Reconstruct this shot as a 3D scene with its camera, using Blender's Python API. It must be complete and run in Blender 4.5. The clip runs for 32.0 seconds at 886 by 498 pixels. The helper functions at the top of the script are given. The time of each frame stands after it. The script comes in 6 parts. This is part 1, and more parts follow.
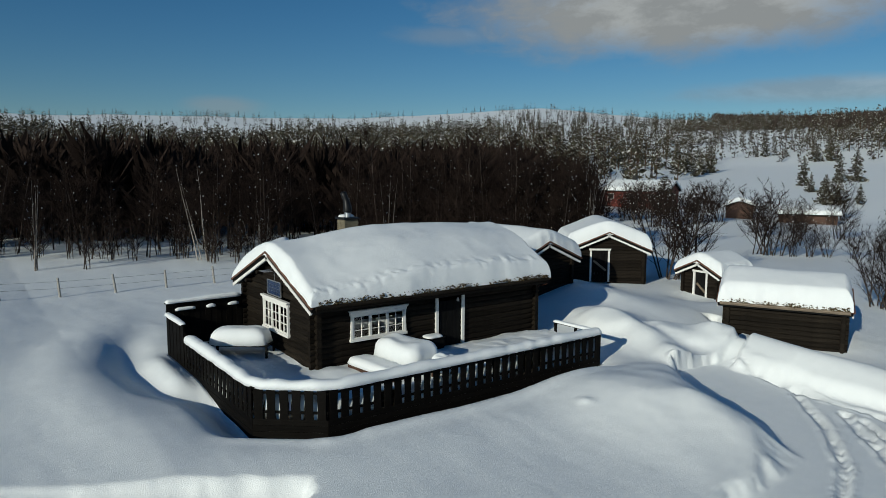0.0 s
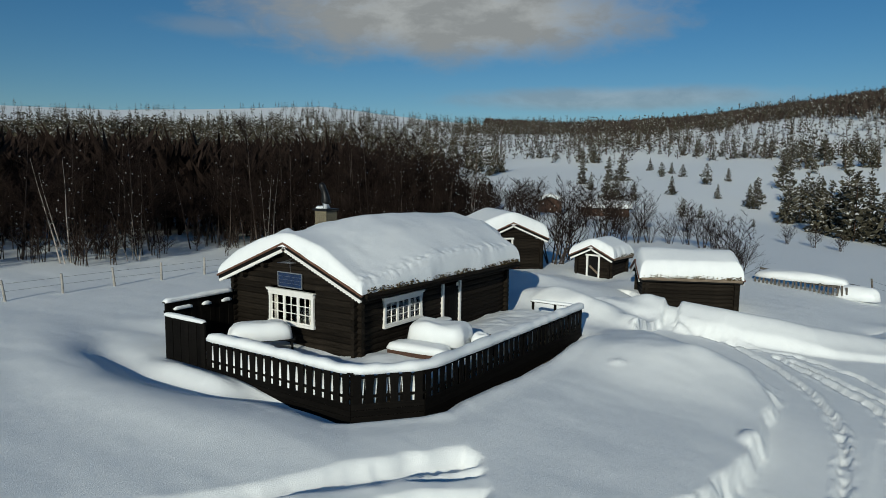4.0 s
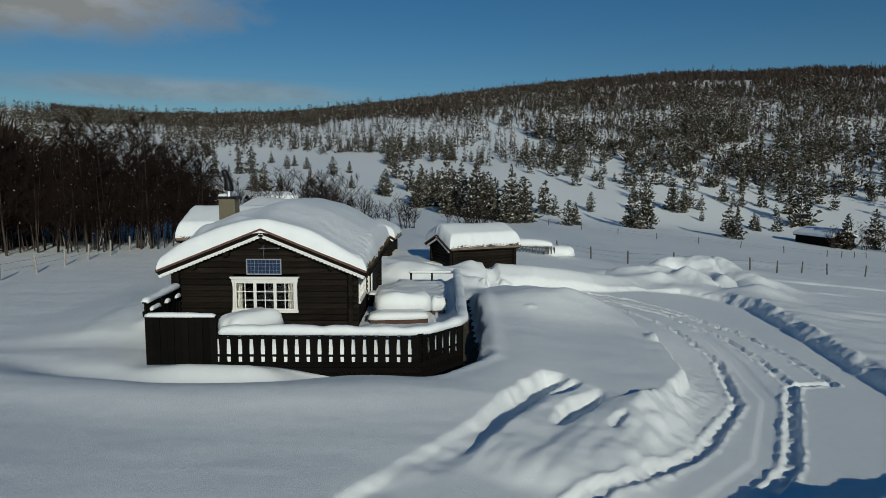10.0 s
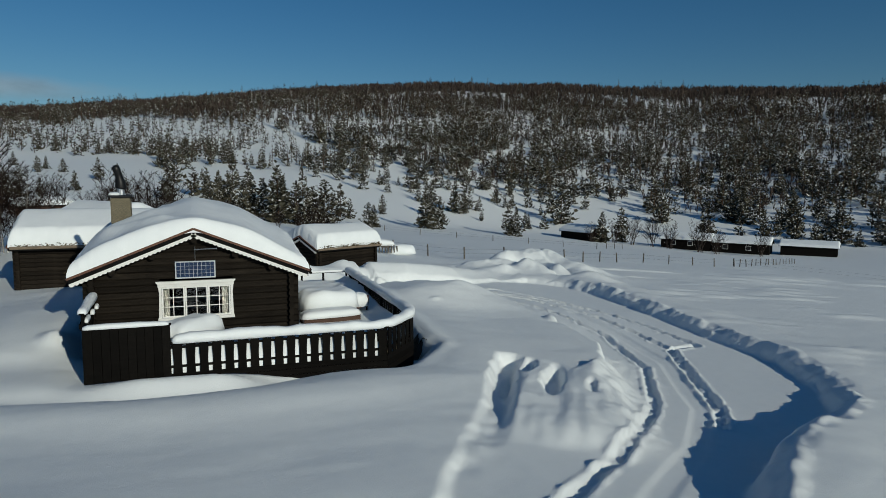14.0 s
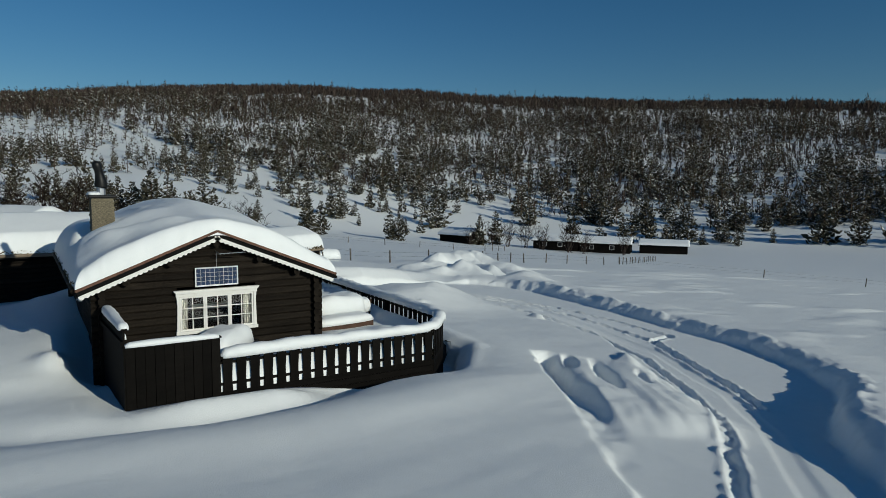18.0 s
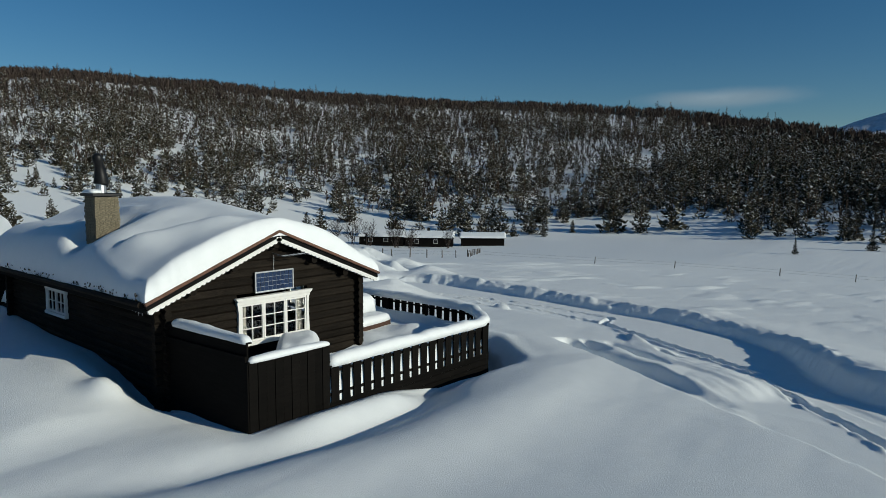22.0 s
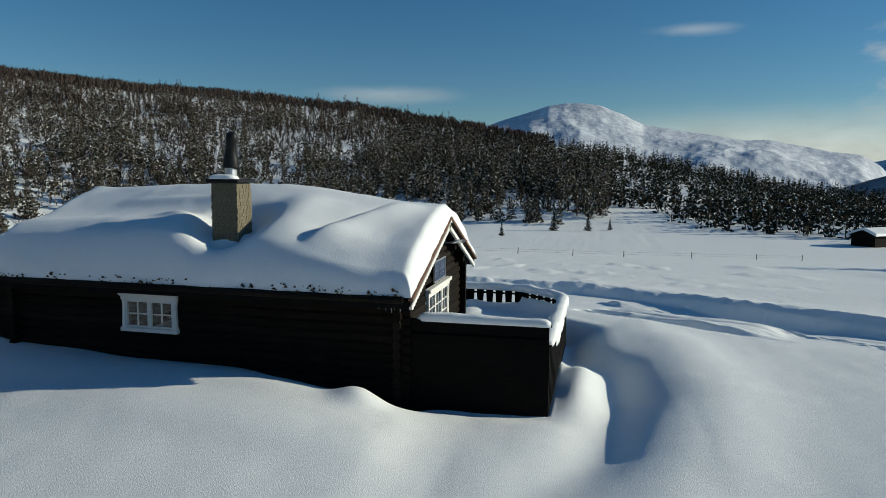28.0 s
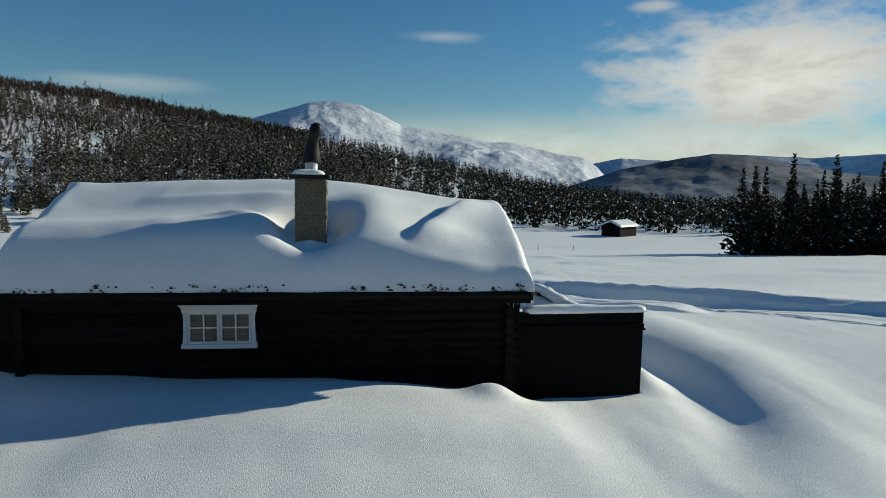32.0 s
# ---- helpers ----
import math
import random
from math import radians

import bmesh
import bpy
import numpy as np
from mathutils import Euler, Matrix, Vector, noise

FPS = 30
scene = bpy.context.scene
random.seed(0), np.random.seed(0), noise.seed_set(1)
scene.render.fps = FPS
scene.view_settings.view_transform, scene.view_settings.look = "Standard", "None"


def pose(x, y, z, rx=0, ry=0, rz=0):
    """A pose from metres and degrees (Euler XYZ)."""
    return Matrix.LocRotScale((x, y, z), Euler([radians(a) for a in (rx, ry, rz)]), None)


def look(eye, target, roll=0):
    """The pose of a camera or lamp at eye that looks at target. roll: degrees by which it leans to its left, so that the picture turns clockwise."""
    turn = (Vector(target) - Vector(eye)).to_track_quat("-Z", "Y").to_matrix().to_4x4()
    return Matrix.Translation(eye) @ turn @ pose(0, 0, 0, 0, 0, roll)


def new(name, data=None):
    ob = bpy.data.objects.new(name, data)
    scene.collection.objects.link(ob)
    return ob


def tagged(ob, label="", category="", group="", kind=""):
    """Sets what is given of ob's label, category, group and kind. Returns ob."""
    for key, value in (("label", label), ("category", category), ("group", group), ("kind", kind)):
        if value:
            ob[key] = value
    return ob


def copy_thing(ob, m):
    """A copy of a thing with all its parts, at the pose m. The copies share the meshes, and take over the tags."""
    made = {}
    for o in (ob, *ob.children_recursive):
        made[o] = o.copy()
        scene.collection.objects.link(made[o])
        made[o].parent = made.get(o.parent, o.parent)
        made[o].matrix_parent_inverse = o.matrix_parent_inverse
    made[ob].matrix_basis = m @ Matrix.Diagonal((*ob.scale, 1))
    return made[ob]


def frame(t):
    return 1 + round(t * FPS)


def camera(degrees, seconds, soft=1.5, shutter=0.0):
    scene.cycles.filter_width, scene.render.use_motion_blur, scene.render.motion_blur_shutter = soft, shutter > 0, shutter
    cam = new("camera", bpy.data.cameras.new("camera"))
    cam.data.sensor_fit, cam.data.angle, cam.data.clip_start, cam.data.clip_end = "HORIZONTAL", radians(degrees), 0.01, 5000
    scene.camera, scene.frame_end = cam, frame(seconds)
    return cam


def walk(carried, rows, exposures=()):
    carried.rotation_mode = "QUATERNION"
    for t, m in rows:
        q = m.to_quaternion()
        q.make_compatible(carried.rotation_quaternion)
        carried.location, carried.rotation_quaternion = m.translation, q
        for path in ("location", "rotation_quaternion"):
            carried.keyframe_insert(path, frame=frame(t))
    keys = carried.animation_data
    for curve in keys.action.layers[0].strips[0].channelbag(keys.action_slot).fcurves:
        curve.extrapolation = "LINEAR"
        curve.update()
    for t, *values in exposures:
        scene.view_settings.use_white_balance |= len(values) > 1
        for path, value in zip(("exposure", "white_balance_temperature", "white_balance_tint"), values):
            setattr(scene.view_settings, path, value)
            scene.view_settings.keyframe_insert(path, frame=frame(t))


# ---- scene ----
cam = camera(67.31, 32.0, soft=0.5)
PATH = [  # seconds, place, yaw, pitch, lean
    (0, 21.816, -9.123, 6.803, 53.07, -6.59, 0.26),
    (0.5, 21.405, -9.678, 6.685, 50.69, -6.56, -0.11),
    (1, 20.855, -10.433, 6.624, 48.20, -6.54, 0.09),
    (1.5, 20.281, -11.288, 6.585, 45.91, -6.51, 0.35),
    (2, 19.696, -12.183, 6.552, 43.56, -6.54, 0.49),
    (2.5, 19.068, -13.062, 6.525, 41.22, -6.58, 0.46),
    (3, 18.372, -13.923, 6.505, 38.91, -6.69, 0.38),
    (3.5, 17.629, -14.806, 6.482, 36.65, -6.63, 0.50),
    (5.5, 14.186, -17.891, 6.340, 25.81, -6.44, 0.72),
    (6, 13.334, -18.483, 6.359, 23.42, -6.67, 0.20),
    (6.5, 12.358, -19.116, 6.328, 20.47, -6.77, 0.07),
    (7, 11.335, -19.765, 6.279, 17.39, -6.78, 0.17),
    (7.5, 10.339, -20.400, 6.246, 14.22, -6.81, 0.26),
    (8, 9.369, -20.975, 6.216, 10.92, -6.86, 0.29),
    (8.5, 8.432, -21.406, 6.169, 7.68, -6.82, 0.25),
    (9, 7.524, -21.721, 6.107, 4.75, -6.81, 0.23),
    (9.5, 6.637, -21.989, 6.047, 2.07, -6.77, 0.31),
    (10, 5.776, -22.210, 5.992, -0.62, -6.69, 0.38),
    (10.5, 4.956, -22.364, 5.937, -3.17, -6.62, 0.37),
    (11, 4.173, -22.453, 5.882, -5.67, -6.53, 0.36),
    (11.5, 3.406, -22.474, 5.828, -8.07, -6.38, 0.38),
    (12, 2.621, -22.426, 5.780, -10.59, -6.30, 0.44),
    (12.5, 1.852, -22.321, 5.749, -13.22, -6.27, 0.51),
    (13, 1.187, -22.196, 5.727, -15.81, -6.27, 0.52),
    (13.5, 0.656, -22.062, 5.698, -18.12, -6.21, 0.46),
    (14, 0.127, -21.866, 5.657, -20.29, -6.15, 0.43),
    (14.5, -0.441, -21.602, 5.601, -22.15, -6.06, 0.46),
    (15, -1.005, -21.301, 5.539, -23.94, -5.92, 0.51),
    (15.5, -1.542, -20.967, 5.490, -25.73, -5.80, 0.53),
    (17.5, -3.876, -19.413, 5.417, -31.06, -5.66, 0.64),
    (18, -4.564, -18.999, 5.391, -32.54, -5.61, 0.51),
    (18.5, -5.268, -18.548, 5.372, -34.25, -5.59, 0.44),
    (19, -5.989, -18.046, 5.360, -36.67, -5.57, 0.39),
    (19.5, -6.723, -17.490, 5.339, -39.04, -5.57, 0.33),
    (20, -7.447, -16.889, 5.315, -40.96, -5.61, 0.27),
    (20.5, -8.158, -16.248, 5.300, -43.07, -5.64, 0.26),
    (21, -8.850, -15.589, 5.297, -45.44, -5.68, 0.26),
    (21.5, -9.501, -14.928, 5.303, -47.81, -5.75, 0.29),
    (22, -10.100, -14.251, 5.311, -49.88, -5.79, 0.36),
    (22.5, -10.670, -13.528, 5.312, -51.88, -5.86, 0.44),
    (23, -11.232, -12.767, 5.308, -54.16, -5.89, 0.49),
    (23.5, -11.785, -11.978, 5.300, -56.61, -5.92, 0.44),
    (24, -12.307, -11.176, 5.280, -58.73, -5.96, 0.34),
    (24.5, -12.808, -10.354, 5.242, -60.60, -5.99, 0.23),
    (25, -13.315, -9.495, 5.192, -62.51, -6.01, 0.18),
    (25.5, -13.842, -8.596, 5.145, -64.90, -6.03, 0.19),
    (27.5, -15.581, -4.803, 5.098, -74.77, -6.29, 0.50),
    (28, -15.865, -3.876, 5.082, -76.86, -6.34, 0.53),
    (28.5, -16.098, -2.927, 5.069, -78.85, -6.37, 0.65),
    (29, -16.283, -1.979, 5.058, -81.37, -6.35, 0.77),
    (29.5, -16.424, -1.050, 5.049, -84.91, -6.37, 0.82),
    (30, -16.530, -0.147, 5.046, -87.80, -6.35, 0.89),
    (30.5, -16.600, 0.720, 5.047, -90.46, -6.30, 1.00),
    (31, -16.609, 1.556, 5.041, -93.04, -6.33, 1.09),
    (31.5, -16.538, 2.371, 5.016, -95.18, -6.30, 1.08),
    (32, -16.385, 3.159, 4.969, -97.18, -6.27, 0.99),
]
walk(cam, [(t, pose(x, y, z, 90 + tilt, 0, turn) @ pose(0, 0, 0, 0, 0, lean)) for t, x, y, z, turn, tilt, lean in PATH],
     [(0, -0.25, 6500, 3), (3, -0.22, 6500, 3), (6, -0.44, 6500, 3), (10, -0.56, 6500, 3), (13, -0.52, 6500, 3), (19, -0.36, 6500, 3), (24, -0.08, 6600, 3), (28, 0.15, 6900, 3), (32, 0.25, 7100, 3)])

# ---- light ----
SUN_AZ, SUN_EL = 17.0, 19.0  # degrees from -y towards +x, and above the horizon
to_sun = Vector((math.sin(radians(SUN_AZ)) * math.cos(radians(SUN_EL)), -math.cos(radians(SUN_AZ)) * math.cos(radians(SUN_EL)), math.sin(radians(SUN_EL))))
sun = new("sun", bpy.data.lights.new("sun", "SUN"))
sun.data.energy, sun.data.angle, sun.data.color = 3.7, radians(0.53), (1.0, 0.96, 0.85)
sun.matrix_world = look(to_sun * 100, (0, 0, 0))


def nodes_of(tree):
    def add(kind, **sets):
        n = tree.nodes.new(kind)
        for k, v in sets.items():
            if k == "operation":
                n.operation = v
            elif k == "data_type":
                n.data_type = v
            elif k == "interpolation_type":
                n.interpolation_type = v
            else:
                n.inputs[k].default_value = v
        return n
    return add, tree.links.new


world = bpy.data.worlds.new("sky")
scene.world = world
world.use_nodes = True
wt = world.node_tree
wt.nodes.clear()
add, link = nodes_of(wt)
sky = add("ShaderNodeTexSky")
sky.sky_type = "NISHITA"
sky.sun_disc = False
sky.sun_elevation = radians(SUN_EL)
sky.sun_rotation = radians(180 - SUN_AZ)
sky.air_density = 1.05
sky.dust_density = 0.0
sky.ozone_density = 4.8
sky.altitude = 600
hsv = add("ShaderNodeHueSaturation", Saturation=1.18, Value=1.0)
link(sky.outputs[0], hsv.inputs["Color"])
coord = add("ShaderNodeTexCoord")
sep = add("ShaderNodeSeparateXYZ")
link(coord.outputs["Generated"], sep.inputs[0])


def wmath(op, a, b=None, c=None):
    n = add("ShaderNodeMath", operation=op)
    for i, v in enumerate((a, b, c)):
        if v is None:
            continue
        if isinstance(v, (int, float)):
            n.inputs[i].default_value = v
        else:
            link(v, n.inputs[i])
    return n.outputs[0]


azim = wmath("MULTIPLY", wmath("ARCTAN2", sep.outputs[0], sep.outputs[1]), 57.2958)
elev = wmath("MULTIPLY", wmath("ARCSINE", sep.outputs[2]), 57.2958)
both = add("ShaderNodeCombineXYZ")
link(azim, both.inputs[0]); link(wmath("MULTIPLY", elev, 2.2), both.inputs[1])
puff = add("ShaderNodeTexNoise", Scale=0.22, Detail=8.0, Roughness=0.6, Distortion=0.2)
link(both.outputs[0], puff.inputs["Vector"])
wisp = add("ShaderNodeTexNoise", Scale=0.07, Detail=4.0, Roughness=0.5)
link(both.outputs[0], wisp.inputs["Vector"])


def bank(az, el, half_az, half_el, amount, rough, soft=0.5):
    """One cloud: an uneven ellipse in the sky."""
    u = wmath("DIVIDE", wmath("SUBTRACT", azim, az), half_az)
    v = wmath("DIVIDE", wmath("SUBTRACT", elev, el), half_el)
    d = wmath("SQRT", wmath("ADD", wmath("MULTIPLY", u, u), wmath("MULTIPLY", v, v)))
    d = wmath("ADD", d, wmath("MULTIPLY", wmath("SUBTRACT", puff.outputs[0], 0.5), rough))
    m = add("ShaderNodeMapRange", interpolation_type="SMOOTHSTEP")
    m.inputs["From Min"].default_value, m.inputs["From Max"].default_value = 1.0, 1.0 - soft
    link(d, m.inputs["Value"])
    return wmath("MULTIPLY", m.outputs[0], amount)


clouds = [(-34, 12.8, 22.5, 4.7, 1.0, 0.8, 0.65), (-52, 11.2, 7, 1.2, 0.35, 0.9, 0.9), (-20, 6.2, 18, 1.3, 0.5, 0.8, 0.7), (-71, 5.2, 4, 1.1, 0.4, 0.7, 0.8),
          (72, 6.6, 8, 1.0, 0.3, 0.8, 0.9), (123, 8.0, 15, 6.2, 1.0, 1.5, 0.7), (118, 3.0, 17, 4.0, 0.75, 1.2, 0.95), (128, 1.0, 27, 4.0, 0.8, 0.6, 0.9),
          (97, 11.4, 4.5, 0.7, 0.3, 1.2, 0.9), (92, 3.2, 16, 1.6, 0.35, 0.8, 0.9), (104, 1.5, 32, 4.8, 0.7, 0.3, 0.95), (114, 13.5, 2.5, 0.6, 0.6, 1.2, 0.9)]
cover = None
for spec in clouds:
    c = bank(*spec)
    cover = c if cover is None else wmath("MAXIMUM", cover, c)
white = add("ShaderNodeMixRGB")
white.inputs[1].default_value, white.inputs[2].default_value = (4.6, 4.75, 5.0, 1), (10.4, 10.6, 10.9, 1)
shade = add("ShaderNodeMapRange")
shade.inputs["From Min"].default_value, shade.inputs["From Max"].default_value = 0.35, 0.65
link(puff.outputs[0], shade.inputs["Value"])
link(wmath("MULTIPLY_ADD", sep.outputs[0], 0.35, wmath("MULTIPLY", shade.outputs[0], 0.5)), white.inputs[0])
blend = add("ShaderNodeMixRGB")
link(cover, blend.inputs[0]); link(hsv.outputs[0], blend.inputs[1]); link(white.outputs[0], blend.inputs[2])
back = add("ShaderNodeBackground", Strength=0.068)
link(blend.outputs[0], back.inputs[0])
link(back.outputs[0], add("ShaderNodeOutputWorld").inputs[0])


# ---- materials ----
def material(name, base, rough=0.6, vary=0.25, scale=3.0, fine=40.0, bump=0.2, depth=0.01, tint=None, stretch=(1, 1, 1), metal=0.0, random_by=0.0, fine_mix=0.5, gloss=0.3, grain=False):
    """Two scales of noise in colour and a bump, in metres of the object."""
    m = bpy.data.materials.new(name)
    m.use_nodes = True
    t = m.node_tree
    add, link = nodes_of(t)
    bsdf = t.nodes["Principled BSDF"]
    bsdf.inputs["Roughness"].default_value, bsdf.inputs["Metallic"].default_value = rough, metal
    bsdf.inputs["Specular IOR Level"].default_value = gloss
    co = add("ShaderNodeTexCoord")
    mp = add("ShaderNodeMapping", Scale=stretch)
    link(co.outputs["Object"], mp.inputs[0])
    n1 = add("ShaderNodeTexNoise", Scale=scale, Detail=5.0, Roughness=0.6)
    n2 = add("ShaderNodeTexNoise", Scale=fine, Detail=3.0, Roughness=0.6)
    link(mp.outputs[0], n1.inputs["Vector"]); link(mp.outputs[0], n2.inputs["Vector"])
    mix = add("ShaderNodeMix", data_type="FLOAT")
    mix.inputs[0].default_value = fine_mix
    link(n1.outputs[0], mix.inputs[2]); link(n2.outputs[0], mix.inputs[3])
    ramp = add("ShaderNodeMapRange")
    ramp.inputs["From Min"].default_value, ramp.inputs["From Max"].default_value = 0.32, 0.68
    link(mix.outputs[0], ramp.inputs["Value"])
    tint = tint or [min(1, c * (1 + vary) + 0.01 * vary) for c in base]
    col = add("ShaderNodeMix", data_type="RGBA")
    col.inputs[6].default_value = (*[c * (1 - vary) for c in base], 1)
    col.inputs[7].default_value = (*tint, 1)
    link(ramp.outputs[0], col.inputs[0])
    last = col.outputs[2]
    if random_by:
        info = add("ShaderNodeObjectInfo")
        isl = add("ShaderNodeNewGeometry")
        sm = add("ShaderNodeMath", operation="ADD"); link(info.outputs["Random"], sm.inputs[0]); link(isl.outputs["Random Per Island"], sm.inputs[1])
        fr = add("ShaderNodeMath", operation="FRACT"); link(sm.outputs[0], fr.inputs[0])
        mr = add("ShaderNodeMapRange"); link(fr.outputs[0], mr.inputs["Value"])
        mr.inputs["To Min"].default_value, mr.inputs["To Max"].default_value = 1 - random_by, 1 + random_by
        hv = add("ShaderNodeHueSaturation"); link(mr.outputs[0], hv.inputs["Value"]); link(last, hv.inputs["Color"])
        last = hv.outputs[0]
    link(last, bsdf.inputs["Base Color"])
    if bump:
        b = add("ShaderNodeBump", Strength=bump, Distance=depth)
        link(n2.outputs[0] if grain else mix.outputs[0], b.inputs["Height"]); link(b.outputs[0], bsdf.inputs["Normal"])
    return m


SNOW = material("snow", (0.85, 0.875, 0.875), 0.6, 0.03, 2.6, 44.0, 0.46, 0.026, tint=(0.885, 0.905, 0.905), grain=True)
SNOW_SOFT = material("snow_cap", (0.86, 0.885, 0.89), 0.55, 0.03, 3.0, 42.0, 0.45, 0.022, tint=(0.89, 0.91, 0.915), grain=True)
TAR = material("tarred_wood", (0.004, 0.0036, 0.0032), 0.7, 0.5, 2.0, 26.0, 0.5, 0.006, tint=(0.009, 0.0076, 0.0064), gloss=0.06, stretch=(1, 1, 8), random_by=0.3)
TAR_LOG = material("tarred_log", (0.005, 0.0043, 0.0036), 0.65, 0.55, 1.2, 12.0, 0.6, 0.008, tint=(0.026, 0.0205, 0.0155), gloss=0.05, stretch=(1, 1, 7), random_by=0.3)
BLACK = material("black_paint", (0.007, 0.007, 0.007), 0.75, 0.4, 3.0, 30.0, 0.3, 0.004, gloss=0.04, random_by=0.2)
WHITE = material("white_paint", (0.78, 0.76, 0.71), 0.5, 0.06, 4.0, 50.0, 0.15, 0.002, tint=(0.84, 0.83, 0.8))
BROWN = material("brown_board", (0.10, 0.045, 0.030), 0.65, 0.4, 3.0, 40.0, 0.4, 0.004, tint=(0.2, 0.1, 0.065))
OLDWOOD = material("weathered_wood", (0.16, 0.12, 0.085), 0.75, 0.4, 3.0, 30.0, 0.5, 0.006, tint=(0.32, 0.25, 0.18), stretch=(1, 1, 5), random_by=0.25)
BENCH = material("bench_wood", (0.055, 0.026, 0.016), 0.6, 0.4, 3.0, 30.0, 0.4, 0.004, tint=(0.11, 0.055, 0.034), random_by=0.2)
TURF = material("turf", (0.05, 0.035, 0.02), 0.9, 0.6, 6.0, 40.0, 0.8, 0.02, tint=(0.13, 0.095, 0.05), random_by=0.4, gloss=0.05)
STONE = material("chimney_stone", (0.08, 0.066, 0.046), 0.85, 0.4, 9.0, 38.0, 0.8, 0.012, tint=(0.28, 0.24, 0.16), random_by=0.10, fine_mix=0.7)
MORTAR = material("mortar", (0.08, 0.068, 0.05), 0.9, 0.3, 9.0, 38.0, 0.6, 0.008, tint=(0.26, 0.225, 0.16), fine_mix=0.7)
STEEL = material("black_steel", (0.02, 0.02, 0.021), 0.45, 0.3, 5.0, 60.0, 0.2, 0.002, metal=0.6)
ALU = material("aluminium", (0.55, 0.56, 0.58), 0.4, 0.1, 5.0, 60.0, 0.05, 0.001, metal=0.9)
CELL = material("solar_cell", (0.012, 0.024, 0.06), 0.25, 0.35, 8.0, 60.0, 0.02, 0.001, tint=(0.025, 0.05, 0.12), random_by=0.15)
RED = material("red_paint", (0.12, 0.022, 0.015), 0.7, 0.3, 2.0, 20.0, 0.3, 0.01, random_by=0.2)
COPPER = material("brown_pipe", (0.13, 0.05, 0.03), 0.45, 0.2, 5.0, 50.0, 0.1, 0.001)
CURTAIN = material("curtain", (0.6, 0.58, 0.54), 0.9, 0.15, 6.0, 60.0, 0.3, 0.004)
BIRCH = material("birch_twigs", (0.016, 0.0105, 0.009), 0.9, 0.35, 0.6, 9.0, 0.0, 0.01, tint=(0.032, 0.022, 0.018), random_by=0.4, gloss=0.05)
# lighter twigs for the hill: sunlight on the same birch, put into the colour
SUNLIT_BIRCH = material("sunlit_birch_twigs", (0.0360, 0.0259, 0.0216), 0.9, 0.35, 0.6, 9.0, 0.0, 0.01, tint=(0.095, 0.073, 0.062), random_by=0.4, gloss=0.05)
BIRCH_BARK = material("birch_bark", (0.16, 0.13, 0.11), 0.85, 0.6, 2.5, 14.0, 0.4, 0.01, tint=(0.5, 0.46, 0.42), stretch=(1, 1, 0.5))
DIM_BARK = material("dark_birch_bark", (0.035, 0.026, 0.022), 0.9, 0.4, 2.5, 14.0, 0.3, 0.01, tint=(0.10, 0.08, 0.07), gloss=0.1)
BARK = material("pine_bark", (0.045, 0.028, 0.02), 0.9, 0.4, 3.0, 20.0, 0.6, 0.02, tint=(0.12, 0.065, 0.04))
DUSTED = material("dusted_needles", (0.34, 0.34, 0.315), 0.8, 0.35, 0.9, 6.0, 0.0, 0.01, tint=(0.80, 0.80, 0.78), gloss=0.1, random_by=0.3)
NEEDLE = material("pine_needles", (0.036, 0.034, 0.023), 0.9, 0.5, 1.2, 5.0, 0.0, 0.01, tint=(0.115, 0.105, 0.075), gloss=0.05, random_by=0.5)
SPRUCE = material("spruce_needles", (0.014, 0.019, 0.014), 0.85, 0.4, 0.9, 6.0, 0.0, 0.01, tint=(0.032, 0.038, 0.026), random_by=0.4, gloss=0.05)
POST = material("post_wood", (0.06, 0.05, 0.04), 0.85, 0.4, 5.0, 40.0, 0.5, 0.004, tint=(0.17, 0.15, 0.13))
WIRE = material("wire", (0.12, 0.12, 0.12), 0.6, 0.2, 5.0, 40.0, 0.0, 0.001, metal=0.5)
# near-black floors: the darkness of unlit rooms put into their colour
DARK = material("dark_room", (0.02, 0.018, 0.016), 0.9, 0.3, 3.0, 20.0, 0.0, 0.01)
# bluer, greyer snow: distance haze and shade put into the fell's colour
HAZY_FELL = material("fell", (0.46, 0.53, 0.64), 0.8, 0.25, 0.004, 0.03, 0.9, 14.0, tint=(0.86, 0.89, 0.94), fine_mix=0.45)
# blue-grey woods: the far hill's haze is mixed into its colour
HAZY_WOODS = material("hazy_wooded_slope", (0.04, 0.052, 0.07), 0.95, 0.4, 0.007, 0.04, 0.6, 6.0, tint=(0.27, 0.30, 0.34), fine_mix=0.35)

GLASS = bpy.data.materials.new("glass")
GLASS.use_nodes = True
gb = GLASS.node_tree.nodes["Principled BSDF"]
gb.inputs["Base Color"].default_value = (0.9, 0.92, 0.92, 1)
gb.inputs["Roughness"].default_value, gb.inputs["Transmission Weight"].default_value, gb.inputs["IOR"].default_value = 0.02, 1.0, 1.45


# ---- building helpers ----
def mesh_of(name, verts, faces, mats, index=None, smooth=False):
    me = bpy.data.meshes.new(name)
    me.from_pydata([tuple(v) for v in verts], [], [tuple(f) for f in faces])
    for m in mats:
        me.materials.append(m)
    if index is not None:
        me.polygons.foreach_set("material_index", np.asarray(index, np.int32))
    if smooth:
        me.polygons.foreach_set("use_smooth", np.ones(len(me.polygons), bool))
    me.update()
    return me


